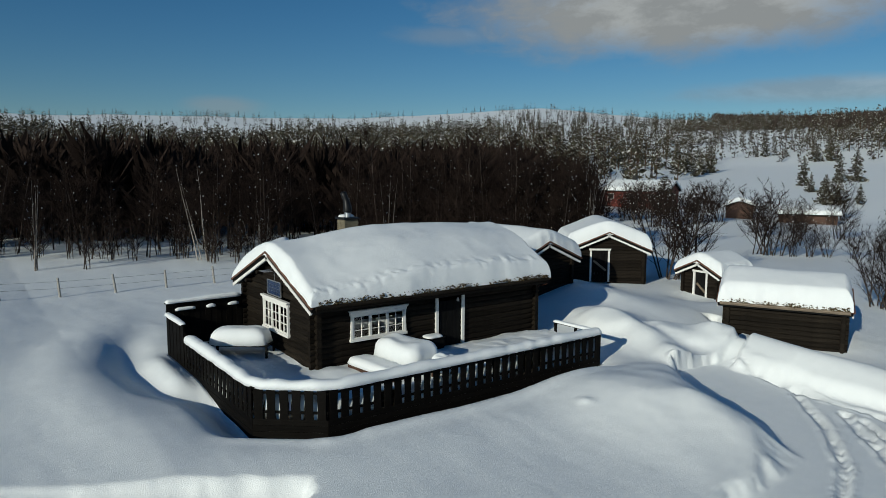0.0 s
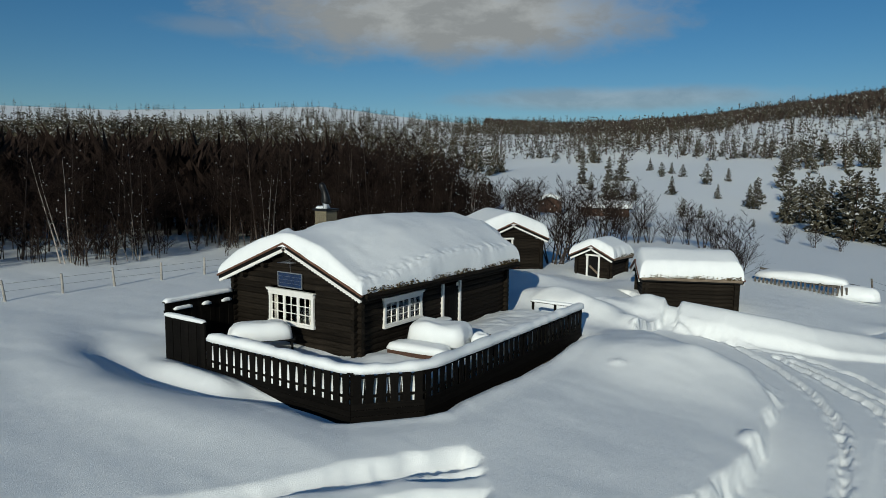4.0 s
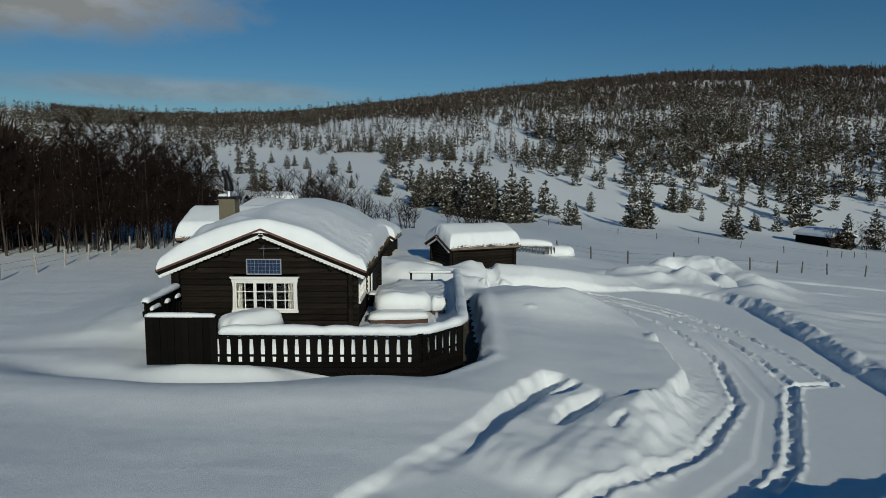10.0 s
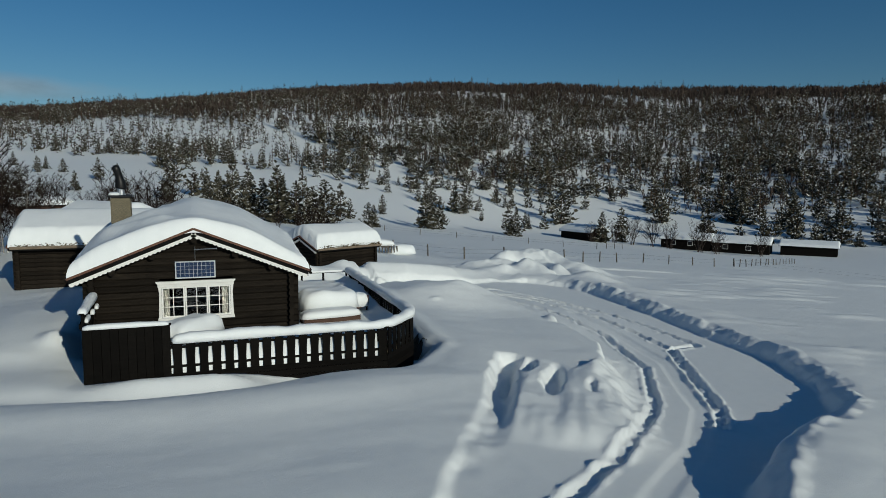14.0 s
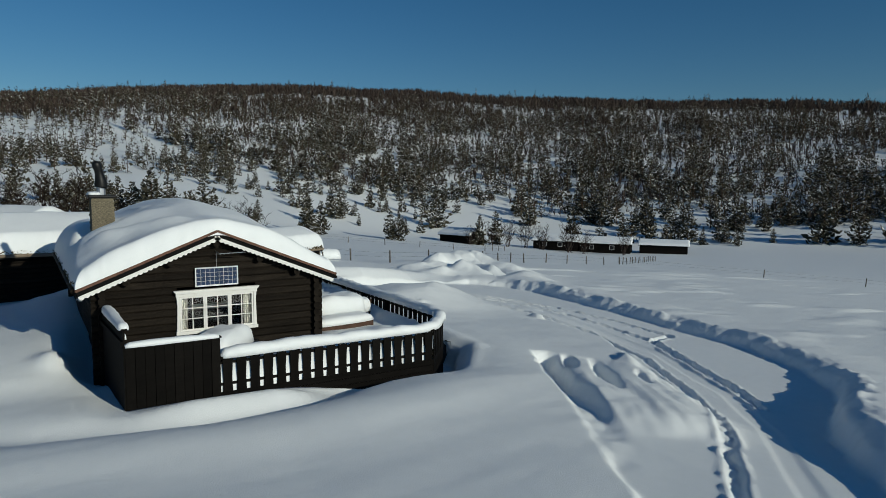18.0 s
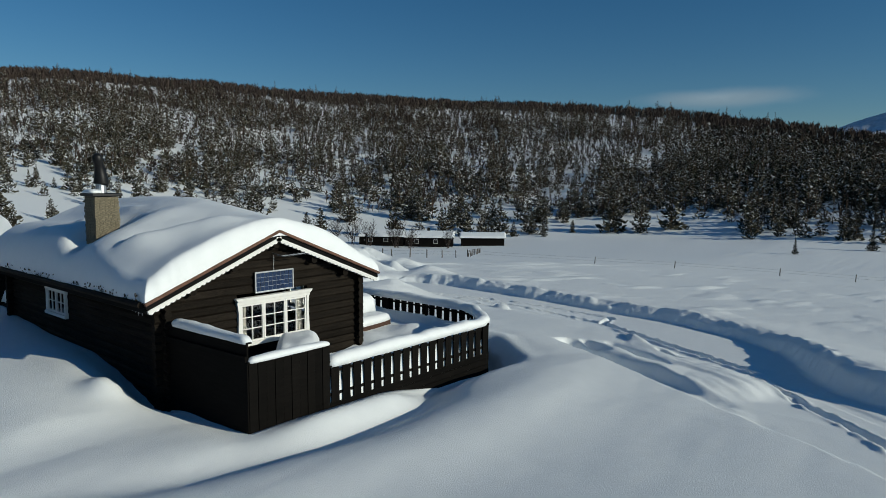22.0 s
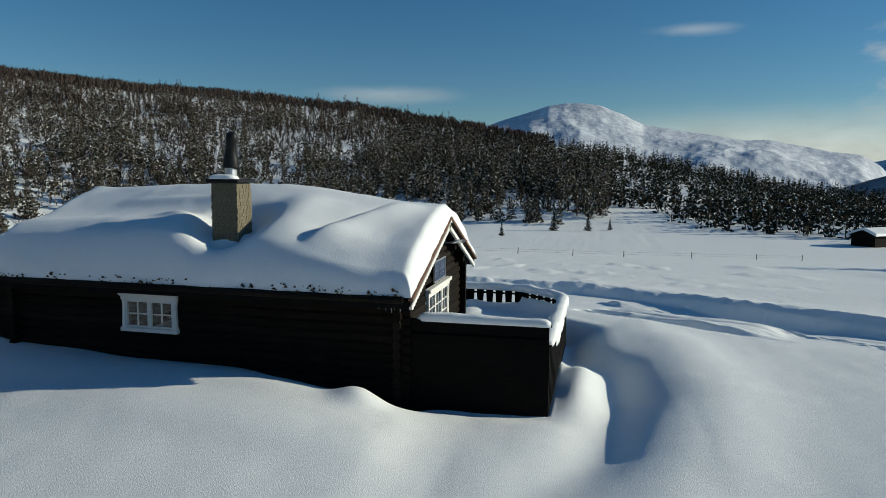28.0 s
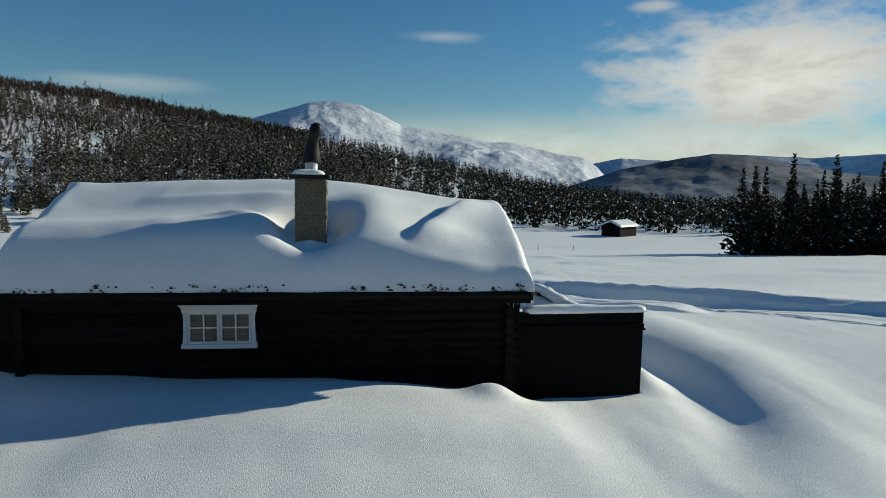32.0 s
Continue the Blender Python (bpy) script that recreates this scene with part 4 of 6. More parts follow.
# solar panel
panel = empty("solar_panel", (0.02, -0.07, 2.5), 0, "blue solar panel in an aluminium frame on the gable", "solar panel")
bm = box(-0.585, 0.585, -0.04, 0.0, 0, 0.03); box(-0.585, 0.585, -0.04, 0.0, 0.50, 0.53, bm=bm); box(-0.585, -0.555, -0.04, 0, 0.03, 0.50, bm=bm); box(0.555, 0.585, -0.04, 0, 0.03, 0.50, bm=bm)
part("frame", bm, ALU, panel, "aluminium frame")
part("backing", box(-0.555, 0.555, -0.02, 0.0, 0.03, 0.50), ALU, panel)
cell = mesh_of("cell", [(-0.057, -0.028, -0.054), (0.057, -0.028, -0.054), (0.057, -0.028, 0.054), (-0.057, -0.028, 0.054), (-0.057, -0.021, -0.054), (0.057, -0.021, -0.054), (0.057, -0.021, 0.054), (-0.057, -0.021, 0.054)],
               [(0, 1, 2, 3), (7, 6, 5, 4), (0, 4, 5, 1), (2, 6, 7, 3), (1, 5, 6, 2), (0, 3, 7, 4)], [CELL])
for i in range(9):
    for j in range(4):
        place("cell", cell, panel, (-0.492 + i * 0.123, 0, 0.092 + j * 0.1155))
# aerial under the gable
aerial = empty("tv_aerial", (0.1, -0.42, 3.42), 0, "thin metal television aerial under the gable peak", "aerial")
part("boom", tube([(-0.1, 0, 0), (0.55, -0.12, 0.03)], 0.012, 6), ALU, aerial)
for k in range(7):
    s = k / 6
    part("element", tube([(-0.1 + 0.65 * s, -0.12 * s - 0.2 + 0.05 * s, 0.03 * s), (-0.1 + 0.65 * s, -0.12 * s + 0.2 - 0.05 * s, 0.03 * s)], 0.006, 5), ALU, aerial)
part("bracket", tube([(-0.08, 0.0, 0), (-0.08, 0.42, 0.05)], 0.014, 6), ALU, aerial)
part("cable", tube([(-0.08, 0.34, 0), (-0.08, 0.36, -0.4)], 0.006, 5), ALU, aerial)
# gutter and downpipe on the long side
part("gutter", tube([(HALF + 0.10, -0.2, 2.52), (HALF + 0.10, 9.9, 2.50)], 0.045, 7), TAR, cabin, "black gutter")
part("downpipe", tube([(HALF + 0.10, 9.75, 2.5), (HALF + 0.0, 9.75, 2.4), (3.05, 9.75, 2.28), (3.05, 9.75, 0.3)], 0.035, 7), COPPER, cabin, "brown downpipe")

# ---- deck with fence ----
deck = empty("deck", (0, 0, 0), 0, "dark timber deck round two sides of the cabin", "deck")
bm = bmesh.new()
outline = [(-2.66, -2.95), (5.33, -2.93), (6.6, -1.43), (6.74, 9.1), (3.05, 9.1), (3.05, -0.1), (-2.66, -0.1)]
top = [bm.verts.new((x, y, 0.30)) for x, y in outline]; low = [bm.verts.new((x, y, 0.20)) for x, y in outline]
bm.faces.new(top); bm.faces.new(low[::-1])
for k in range(len(top)):
    bm.faces.new((top[k - 1], low[k - 1], low[k], top[k]))
bmesh.ops.recalc_face_normals(bm, faces=bm.faces)
part("platform", bm, OLDWOOD, deck)
fence = empty("deck_fence", (0, 0, 0), 0, "black deck fence of shaped boards with snow on its rail", "fence")
half_slat = [(0.118, 0.352), (0.112, 0.50), (0.104, 0.64), (0.107, 0.80), (0.117, 0.95), (0.122, 1.14)]
SLAT = half_slat + [(-w, z) for w, z in reversed(half_slat)]
bm = prism(SLAT, -0.012, 0.012)
slat_mesh = bpy.data.meshes.new("slat"); bm.to_mesh(slat_mesh); bm.free(); slat_mesh.materials.append(TAR)
RUN = [(-0.65, -3.0), (5.36, -2.98), (6.66, -1.45), (6.8, 9.13)]
for p, q in zip(RUN, RUN[1:]):
    dx, dy = q[0] - p[0], q[1] - p[1]
    n, turn = math.hypot(dx, dy), math.degrees(math.atan2(dy, dx))
    m = pose(p[0], p[1], 0, 0, 0, turn)
    part("rail", box(0, n, -0.02, 0.075, 1.15, 1.21, 0.008), TAR, fence, at=m)
    part("lower_rail", box(0, n, 0.014, 0.05, 0.50, 0.57), TAR, fence, at=m)
    part("upper_rail", box(0, n, 0.014, 0.05, 1.03, 1.09), TAR, fence, at=m)
    # upper rows are the skirt; lower black rows stand in for the shaded void
    for k in range(-4, 3):
        part("skirt_board", box(0.004, n - 0.004, -0.014, 0.012, -0.16 + k * 0.172, -0.16 + k * 0.172 + 0.165, 0.006), TAR, fence, at=m)
    count = round(n / 0.335)
    for k in range(count):
        place("slat", slat_mesh, fence, m @ pose((k + 0.5) * n / count, 0.0, 0))
    for k in range(int(n / 1.9) + 1):
        part("post", box(-0.05, 0.05, 0.062, 0.15, -0.1, 1.14), TAR, fence, at=m @ pose(min(n - 0.06, k * 1.9 + 0.06), 0, 0))
m = pose(6.8, 9.19, 0, 0, 0, 180)
part("end_rail", box(0.02, 2.3, -0.04, 0.055, 1.14, 1.2, 0.008), TAR, fence, at=m)
for k in (0.1, 1.2, 2.2):
    part("post", box(k - 0.045, k + 0.045, -0.03, 0.045, -0.1, 1.135), TAR, fence, at=m)
screen = empty("wind_screen", (0, 0, 0), 0, "tall black board screen with snow along its top", "screen")
for (x0, y0), (x1, y1), high in (((-2.72, -3.0), (-0.65, -3.0), 1.72), ((-2.72, -3.0), (-2.86, -0.035), 2.12)):
    n, turn = math.hypot(x1 - x0, y1 - y0), math.degrees(math.atan2(y1 - y0, x1 - x0))
    m, k = pose(x0, y0, 0, 0, 0, turn), 0
    count = round(n / 0.2)
    for k in range(count):
        w = n / count
        part("board", box(k * w + 0.003, (k + 1) * w - 0.003, -0.014 - 0.012 * (k % 2), 0.014 - 0.012 * (k % 2), -0.2, high - 0.03, 0.004), TAR, screen, at=m)
    part("cap_rail", box(-0.05, n + 0.03, -0.06, 0.07, high - 0.028, high + 0.01, 0.006), TAR, screen, at=m)
    part("backing", box(0, n, 0.0145, 0.028, -0.2, high - 0.03), TAR, screen, at=m)
    part("rear_rail", box(0, n, 0.03, 0.08, high - 0.4, high - 0.28), TAR, screen, at=m)
snow_bar("rail_snow", [(-0.62, -2.88, 1.20), (1.0, -2.88, 1.21), (3.4, -2.89, 1.21), (5.0, -2.9, 1.21), (5.5, -2.72, 1.21), (6.0, -2.16, 1.21), (6.45, -1.6, 1.21), (6.66, -1.1, 1.21), (6.72, 3.0, 1.21), (6.76, 9.1, 1.21)], width=0.36, tall=0.20, seed=3, label="rounded bar of snow on the fence rail")["category"] = "snow"
snow_bar("end_rail_snow", [(6.6, 9.19, 1.2), (4.52, 9.19, 1.2)], width=0.2, tall=0.07, seed=8, label="bar of snow on the end rail of the deck")["category"] = "snow"
snow_bar("screen_snow", [(-2.72, -2.99, 1.73), (-0.68, -2.99, 1.73)], width=0.2, tall=0.07, seed=4, label="thin line of snow on the screen")["category"] = "snow"
for y0, y1 in ((-2.7, -2.0), (-1.6, -1.25), (-0.8, -0.4)):
    snow_bar("screen_rail_snow", [(-2.68, y0, 1.845), (-2.70, y1, 1.845)], width=0.12, tall=0.09, seed=int(-y0 * 10), label="lump of snow on the inner rail of the screen")["category"] = "snow"
snow_bar("tall_screen_snow", [(-2.72, -3.03, 2.13), (-2.80, -0.3, 2.13)], width=0.24, tall=0.12, seed=5, label="line of snow on the tall screen")["category"] = "snow"


# ---- things on the deck ----
def deck_height(x, y):
    z = 0.56 + 0.05 * fuzz(x, y, 1.6, 201) + 0.02 * fuzz(x, y, 0.4, 202)
    z = z + 0.22 * ease(2.0, 5.5, y) * ease(3.0, 4.2, x) + 0.10 * np.clip(fuzz(x, y, 0.9, 203), 0, 1) * ease(3.0, 5.5, y)
    z = z + 0.12 * np.exp(-((x - 3.4) / 0.8) ** 2 - ((y + 1.6) / 0.9) ** 2) - 0.10 * np.exp(-((x - 2.2) / 0.7) ** 2 - ((y + 0.4) / 0.5) ** 2)
    z = z + 0.20 * np.exp(-((x - 5.4) / 0.7) ** 2 - ((y - 0.1) / 0.6) ** 2) + 0.12 * np.exp(-((x - 3.7) / 0.5) ** 2 - ((y - 0.3) / 0.5) ** 2)
    rail, side, run, third = along(x, y, DECK)
    z = z + np.where(run < 10.1, 0.50, 0.26) * np.exp(-(rail / 0.38) ** 2)
    return np.where(rail < np.where(run < 7.9, 0.035, 0.10), 0.31, z)


dx, dy = np.arange(-2.66, 6.76, 0.07), np.concatenate([[-2.974, -2.95], np.arange(-2.90, 9.15, 0.07)])
DX, DY = np.meshgrid(dx, dy)
DZ = deck_height(DX, DY)
keep = ((DY < 0.02) | (DX > 3.03)) & (DX < 6.62 + 0.0132 * (DY + 1.45)) & (DY > -2.98 + np.clip(DX - 5.32, 0, 9) * 1.17)
num = -np.ones(DX.shape, int); num[keep] = np.arange(keep.sum())
q = np.stack([num[:-1, :-1], num[:-1, 1:], num[1:, 1:], num[1:, :-1]], -1).reshape(-1, 4)
q = q[(q >= 0).all(1)]
place("deck_snow", tri_mesh("deck_snow", np.stack([DX[keep], DY[keep], DZ[keep]], 1), np.concatenate([q[:, [0, 1, 2]], q[:, [0, 2, 3]]]), [SNOW_SOFT], smooth=True),
                  label="deep lumpy snow lying on the deck", category="snow")


def planks(parent, x0, x1, y0, y1, z0, z1, count, mat, name="plank"):
    w = (y1 - y0) / count
    for k in range(count):
        part(name, box(x0, x1, y0 + k * w + 0.005, y0 + (k + 1) * w - 0.005, z0, z1, 0.006), mat, parent)


table = empty("garden_table", (-0.15, -1.25, 0.3), 50, "black wooden garden table buried under a snow cushion", "table")
planks(table, -1.1, 1.1, -0.55, 0.55, 0.66, 0.70, 6, BLACK)
for sx in (-1, 1):
    for sy in (-1, 1):
        part("leg", box(sx * 1.0 - 0.035, sx * 1.0 + 0.035, sy * 0.4 - 0.035, sy * 0.4 + 0.035, 0, 0.655), BLACK, table)
snow_lump("table_snow", -0.15, -1.25, 0.99, 1.04, 0.56, 0.54, None, 6, 50, 4.0, "thick cushion of snow on the garden table", "snow", crown=5)
picnic = empty("picnic_table", (4.55, 2.35, 0.3), 8, "brown plank picnic table under deep snow", "table")
planks(picnic, -0.95, 0.95, -0.42, 0.42, 0.68, 0.73, 5, BENCH)
for s in (-1, 1):
    part("trestle", tube([(s * 0.7, -0.38, 0.0), (s * 0.7, -0.1, 0.67)], 0.04, 4), BENCH, picnic)
    part("trestle", tube([(s * 0.7, 0.38, 0.0), (s * 0.7, 0.1, 0.67)], 0.04, 4), BENCH, picnic)
snow_lump("picnic_snow", 4.55, 2.35, 0.86, 1.08, 0.66, 0.66, None, 9, 8, 5.5, "tall cushion of snow on the picnic table", "snow", crown=8)
for name, px, py, rz, w in (("bench", 4.45, 1.33, 8, 2.0), ("bench", 4.6, 3.35, 8, 1.9)):
    bench = empty(name, (px, py, 0.3), rz, "brown plank bench with a cushion of snow", "bench", "benches on the deck")
    planks(bench, -w / 2, w / 2, -0.24, 0.24, 0.40, 0.44, 3, BENCH)
    part("apron", box(-w / 2 - 0.03, w / 2 + 0.03, -0.305, -0.27, 0.16, 0.46, 0.006), BENCH, bench)
    for s in (-1, 1):
        part("end_board", box(s * (w / 2 + 0.005) - 0.02, s * (w / 2 + 0.005) + 0.02, -0.262, 0.24, 0.16, 0.46, 0.006), BENCH, bench)
    for s in (-1, 1):
        part("leg", box(s * (w / 2 - 0.12) - 0.05, s * (w / 2 - 0.12) + 0.05, -0.2, 0.2, 0, 0.395), BENCH, bench)
    snow_lump("bench_snow", px, py, 0.745, w / 2 + 0.10, 0.42, 0.26, None, int(px * 10), rz, 4.5, "cushion of snow on the bench", "snow", crown=6)
chair = empty("garden_chair", (5.85, 2.85, 0.3), -70, "snow-covered wooden garden chair", "chair")
planks(chair, -0.25, 0.25, -0.25, 0.25, 0.40, 0.44, 4, BENCH)
part("backrest", box(-0.25, 0.25, 0.24, 0.28, 0.44, 0.85, 0.01), BENCH, chair)
for sx in (-1, 1):
    for sy in (-1, 1):
        part("leg", box(sx * 0.22 - 0.025, sx * 0.22 + 0.025, sy * 0.2 - 0.025, sy * 0.2 + 0.025, 0, 0.395), BENCH, chair)
snow_lump("chair_snow", 5.85, 2.85, 0.745, 0.32, 0.34, 0.5, None, 14, -70, 3.0, "lump of snow on the garden chair", "snow")
crate = empty("firewood_box", (3.32, 4.35, 0.3), 0, "black lidded firewood box beside the door", "box")
part("body", box(-0.22, 0.22, -0.35, 0.35, 0, 0.72, 0.01), BLACK, crate)
part("lid", box(-0.25, 0.27, -0.38, 0.38, 0.725, 0.76, 0.01), BLACK, crate)
snow_lump("box_snow", 3.32, 4.35, 1.06, 0.25, 0.36, 0.08, None, 17, 0, 4, "thin snow on the firewood box", "snow")


# ---- outbuildings ----
def outbuilding(name, label, at, rz, w, l, base, eave, pitch, over, snow, seed, doors=(), white=True, front=0.35):
    """A small log building: its gable faces -y of its own frame."""
    house = empty(name, at, rz, label, name.replace("_", " "))
    half = w / 2 + over
    ridge = eave + pitch * half
    wall_top = eave + pitch * over - 0.12
    inner = (ridge - 0.17, pitch)
    holes = [(w / 2 + x - dw / 2, w / 2 + x + dw / 2, -9, base + dz + dh) for x, dw, dh, dz in doors]
    log_wall(house, "front_wall", (-w / 2, 0), (w / 2, 0), base, wall_top, holes, 0.2, inner)
    log_wall(house, "back_wall", (-w / 2, l), (w / 2, l), base, wall_top, (), 0.2, inner)
    log_wall(house, "side_wall", (w / 2, 0), (w / 2, l), base, wall_top, (), 0.2, None, shift=-0.1)
    log_wall(house, "side_wall", (-w / 2, 0), (-w / 2, l), base, wall_top, (), 0.2, None, shift=-0.1)
    part("floor", box(-w / 2 + 0.12, w / 2 - 0.12, 0.12, l - 0.12, base - 0.05, base + 0.02), DARK, house)
    roof_block(house, half, -front, l + 0.25, ridge - 0.03, pitch, 0.12)
    for y, face in ((-front - 0.01, -1), (l + 0.26, 1)):
        if white:
            bargeboards(house, half + 0.02, y, ridge, pitch, face, 0.16)
    roof_snow(house, half, -front - 0.06, l + 0.3, ridge, pitch, snow, seed, 0.34, (60, 70))
    eave_turf(house, half, -front, l + 0.25, ridge, pitch, seed + 3)
    for x, dw, dh, dz in doors:
        door = place("door", None, house, pose(x, -0.04, base + dz, 0, 0, 0), "dark plank door in a white frame")
        for k in range(5):
            u = -dw / 2 + k * dw / 5
            part("plank", box(u + 0.004, u + dw / 5 - 0.004, 0.03, 0.07, 0, dh, 0.005), BLACK, door)
        part("brace", box(-dw / 2, dw / 2, 0.01, 0.028, dh * 0.48, dh * 0.55), OLDWOOD, door, at=pose(0, 0, 0) @ pose(0, 0, dh * 0.5, 0, 38, 0) @ pose(0, 0, -dh * 0.5))
        for s in (-1, 1):
            part("door_trim", box(s * (dw / 2 + 0.05) - 0.055, s * (dw / 2 + 0.05) + 0.055, -0.07, 0.03, 0, dh, 0.006), WHITE, door, "white trim")
        part("door_head", box(-dw / 2 - 0.16, dw / 2 + 0.16, -0.085, 0.03, dh + 0.002, dh + 0.11, 0.006), WHITE, door, "white trim")
    return house


shed = outbuilding("wood_shed", "small dark log shed under a deep snow cushion", (6.2, 18.66, 0), -64.5, 2.75, 4.25, -0.9, 1.38, 0.40, 0.35, 0.78, 31)
outhouse = outbuilding("outhouse", "tiny black log outhouse with a white door frame", (1.45, 23.95, 0), -6, 2.2, 2.2, -0.7, 1.36, 0.47, 0.40, 0.55, 32, [(0.0, 0.72, 1.75, 0.35)])
store = outbuilding("storehouse", "black log storehouse with a white door frame", (-3.3, 21.8, 0), 50, 4.1, 4.4, -0.1, 2.32, 0.43, 0.40, 0.8, 33, [(-0.45, 0.95, 1.85, 0.55)])
annex = outbuilding("annex", "black log annex under thick snow behind the cabin", (-1.8, 15.0, 0), 90, 3.9, 5.8, 0.1, 2.36, 0.42, 0.42, 0.75, 34)

# pile of old timber in the snow
pile = empty("timber_pile", (12.6, 29.6, on_ground(12.6, 29.6)), -8, "heap of grey timber half covered with snow", "timber")
rt = random.Random(5)
for k in range(22):
    u = -2.6 + k * 0.24
    part("stake", box(-0.05, 0.05, -0.03, 0.03, -0.1, rt.uniform(0.38, 0.52)), POST, pile, at=pose(u, -0.62, 0.0, 0, rt.uniform(-7, 6), 0))
for k in range(5):
    part("beam", box(-2.8, 2.8, -0.06, 0.06, 0, 0.12), POST, pile, at=pose(0, -0.1 + k * 0.25, 0.35 + 0.05 * k, 0, rt.uniform(2, 6), rt.uniform(-5, 5)))
snow_lump("pile_snow", 12.4, 29.9, on_ground(12.6, 29.6) + 0.45, 2.6, 0.8, 0.55, None, 21, -8, 3, "snow blanket on the timber heap", "snow")
snow_lump("pile_snow", 15.4, 29.2, on_ground(15.4, 29.2) + 0.05, 1.2, 0.7, 0.75, None, 22, -8, 3, "snow blanket on the timber heap", "snow")


# ---- buildings far off ----
def far_house(name, label, x, y, rz, w, l, wall, pitch, snow, mat, chimney=False, windows=(), sunk=0.0):
    z = on_ground(x, y) - sunk
    house = empty(name, (x, y, z), rz, label, name.replace("_", " "))
    half = w / 2 + 0.35
    rise = wall + pitch * w / 2
    bm = prism([(-w / 2, -0.5), (w / 2, -0.5), (w / 2, wall), (0, rise), (-w / 2, wall)], 0, l)
    part("wall", bm, mat, house)
    for k in range(int(w / 0.3)):
        part("board", box(-w / 2 + k * 0.3 + 0.02, -w / 2 + k * 0.3 + 0.05, -0.025, 0.0, -0.4, wall), mat, house)
    roof_block(house, half, -0.4, l + 0.4, rise + 0.1, pitch, 0.1)
    roof_snow(house, half, -0.45, l + 0.45, rise + 0.13, pitch, snow, int(abs(x)) + 3, 0.3, (30, 36))
    for sx, wy, wz, ww, wh in windows:
        f = place("window", None, house, pose(sx * (w / 2 + 0.01), wy, wz, 0, 0, 90 * sx))
        part("frame", box(-ww / 2 - 0.08, ww / 2 + 0.08, -0.04, 0.0, -0.08, wh + 0.08), WHITE, f)
        part("pane", box(-ww / 2, ww / 2, -0.055, -0.042, 0, wh), STEEL, f)
    if chimney:
        part("chimney", box(-0.35, 0.35, l * 0.45, l * 0.45 + 0.7, rise - 0.5, rise + 1.3), STEEL, house, "dark chimney")
    return house


far_house("red_cabin", "red-painted cabin with a snowy roof among birches", -56.0, 84.5, -72, 6.5, 12.5, 2.4, 0.40, 0.55, RED, True, [(1, 3, 1.0, 1.0, 0.9), (1, 6.5, 1.0, 1.0, 0.9), (1, 10, 1.0, 1.0, 0.9)])
far_house("brown_shed", "low brown shed under snow among birches", -23.4, 82.5, -62, 4.0, 6.8, 1.1, 0.30, 0.5, BENCH)
far_house("dark_hut", "small dark hut with a snowy roof", -28.0, 80.5, 30, 3.6, 4.4, 1.7, 0.42, 0.55, BENCH)
far_house("field_hut", "dark timber hut under snow at the wood's edge", 87.8, 123.6, 196, 6.0, 9.5, 1.9, 0.42, 0.55, TAR, False)
far_house("farmhouse", "long dark timber farmhouse under snow", 118.2, 106.6, 217, 6.0, 12.4, 2.4, 0.40, 0.5, TAR, True, [(1, 3, 1.0, 1.0, 0.9), (1, 8, 1.0, 1.0, 0.9)])
far_house("dark_barn", "dark timber barn under snow beside the farmhouse", 110.9, 116.2, 217, 6.0, 11.5, 2.3, 0.40, 0.5, TAR, False, [(1, 3, 1.0, 1.0, 0.9), (1, 7, 1.0, 1.0, 0.9)])
far_house("long_byre", "low dark byre with a smooth white roof", 127.8, 95.6, 217, 5.0, 11.3, 2.2, 0.36, 0.5, TAR)
far_house("hay_barn", "dark timber hay barn under snow in the field", 150.5, -66.5, 35, 5.5, 7.5, 2.6, 0.42, 0.5, TAR, sunk=0.1)


# ---- field fences ----
post_mesh = bpy.data.meshes.new("post")
bm = tube([(0, 0, -0.4), (0.01, 0, 0.5), (0, 0.01, 1.0)], [0.062, 0.06, 0.055], 8); bm.to_mesh(post_mesh); bm.free(); post_mesh.materials.append(POST)


pale_mesh = post_mesh.copy()
pale_mesh.materials.clear()
PALE_POST = material("pale_post", (0.28, 0.26, 0.23), 0.85, 0.3, 5.0, 40.0, 0.5, 0.004, tint=(0.46, 0.44, 0.40))
pale_mesh.materials.append(PALE_POST)


def field_fence(label, line, gap, seed, wires=(0.45, 0.8)):
    rf = random.Random(seed)
    fence = empty("field_fence", (line[0][0], line[0][1], 0), 0, label, "fence", "field fences")
    inv = fence.matrix_basis.inverted()
    tops = []
    for p, q in zip(line, line[1:]):
        n = max(1, round(math.hypot(q[0] - p[0], q[1] - p[1]) / gap))
        for k in range(n):
            x, y = p[0] + (q[0] - p[0]) * k / n + rf.uniform(-0.1, 0.1), p[1] + (q[1] - p[1]) * k / n + rf.uniform(-0.1, 0.1)
            z = on_ground(x, y)
            place("post", pale_mesh if seed == 1 else post_mesh, fence, inv @ pose(x, y, z, rf.uniform(-6, 6), rf.uniform(-6, 6), rf.uniform(0, 90)))
            tops.append(Vector((x, y, z)))
    for h in wires:
        part("wire", tube([inv @ (t + Vector((0, 0, h))) for t in tops], 0.007, 3), WIRE, fence, "thin fence wire")


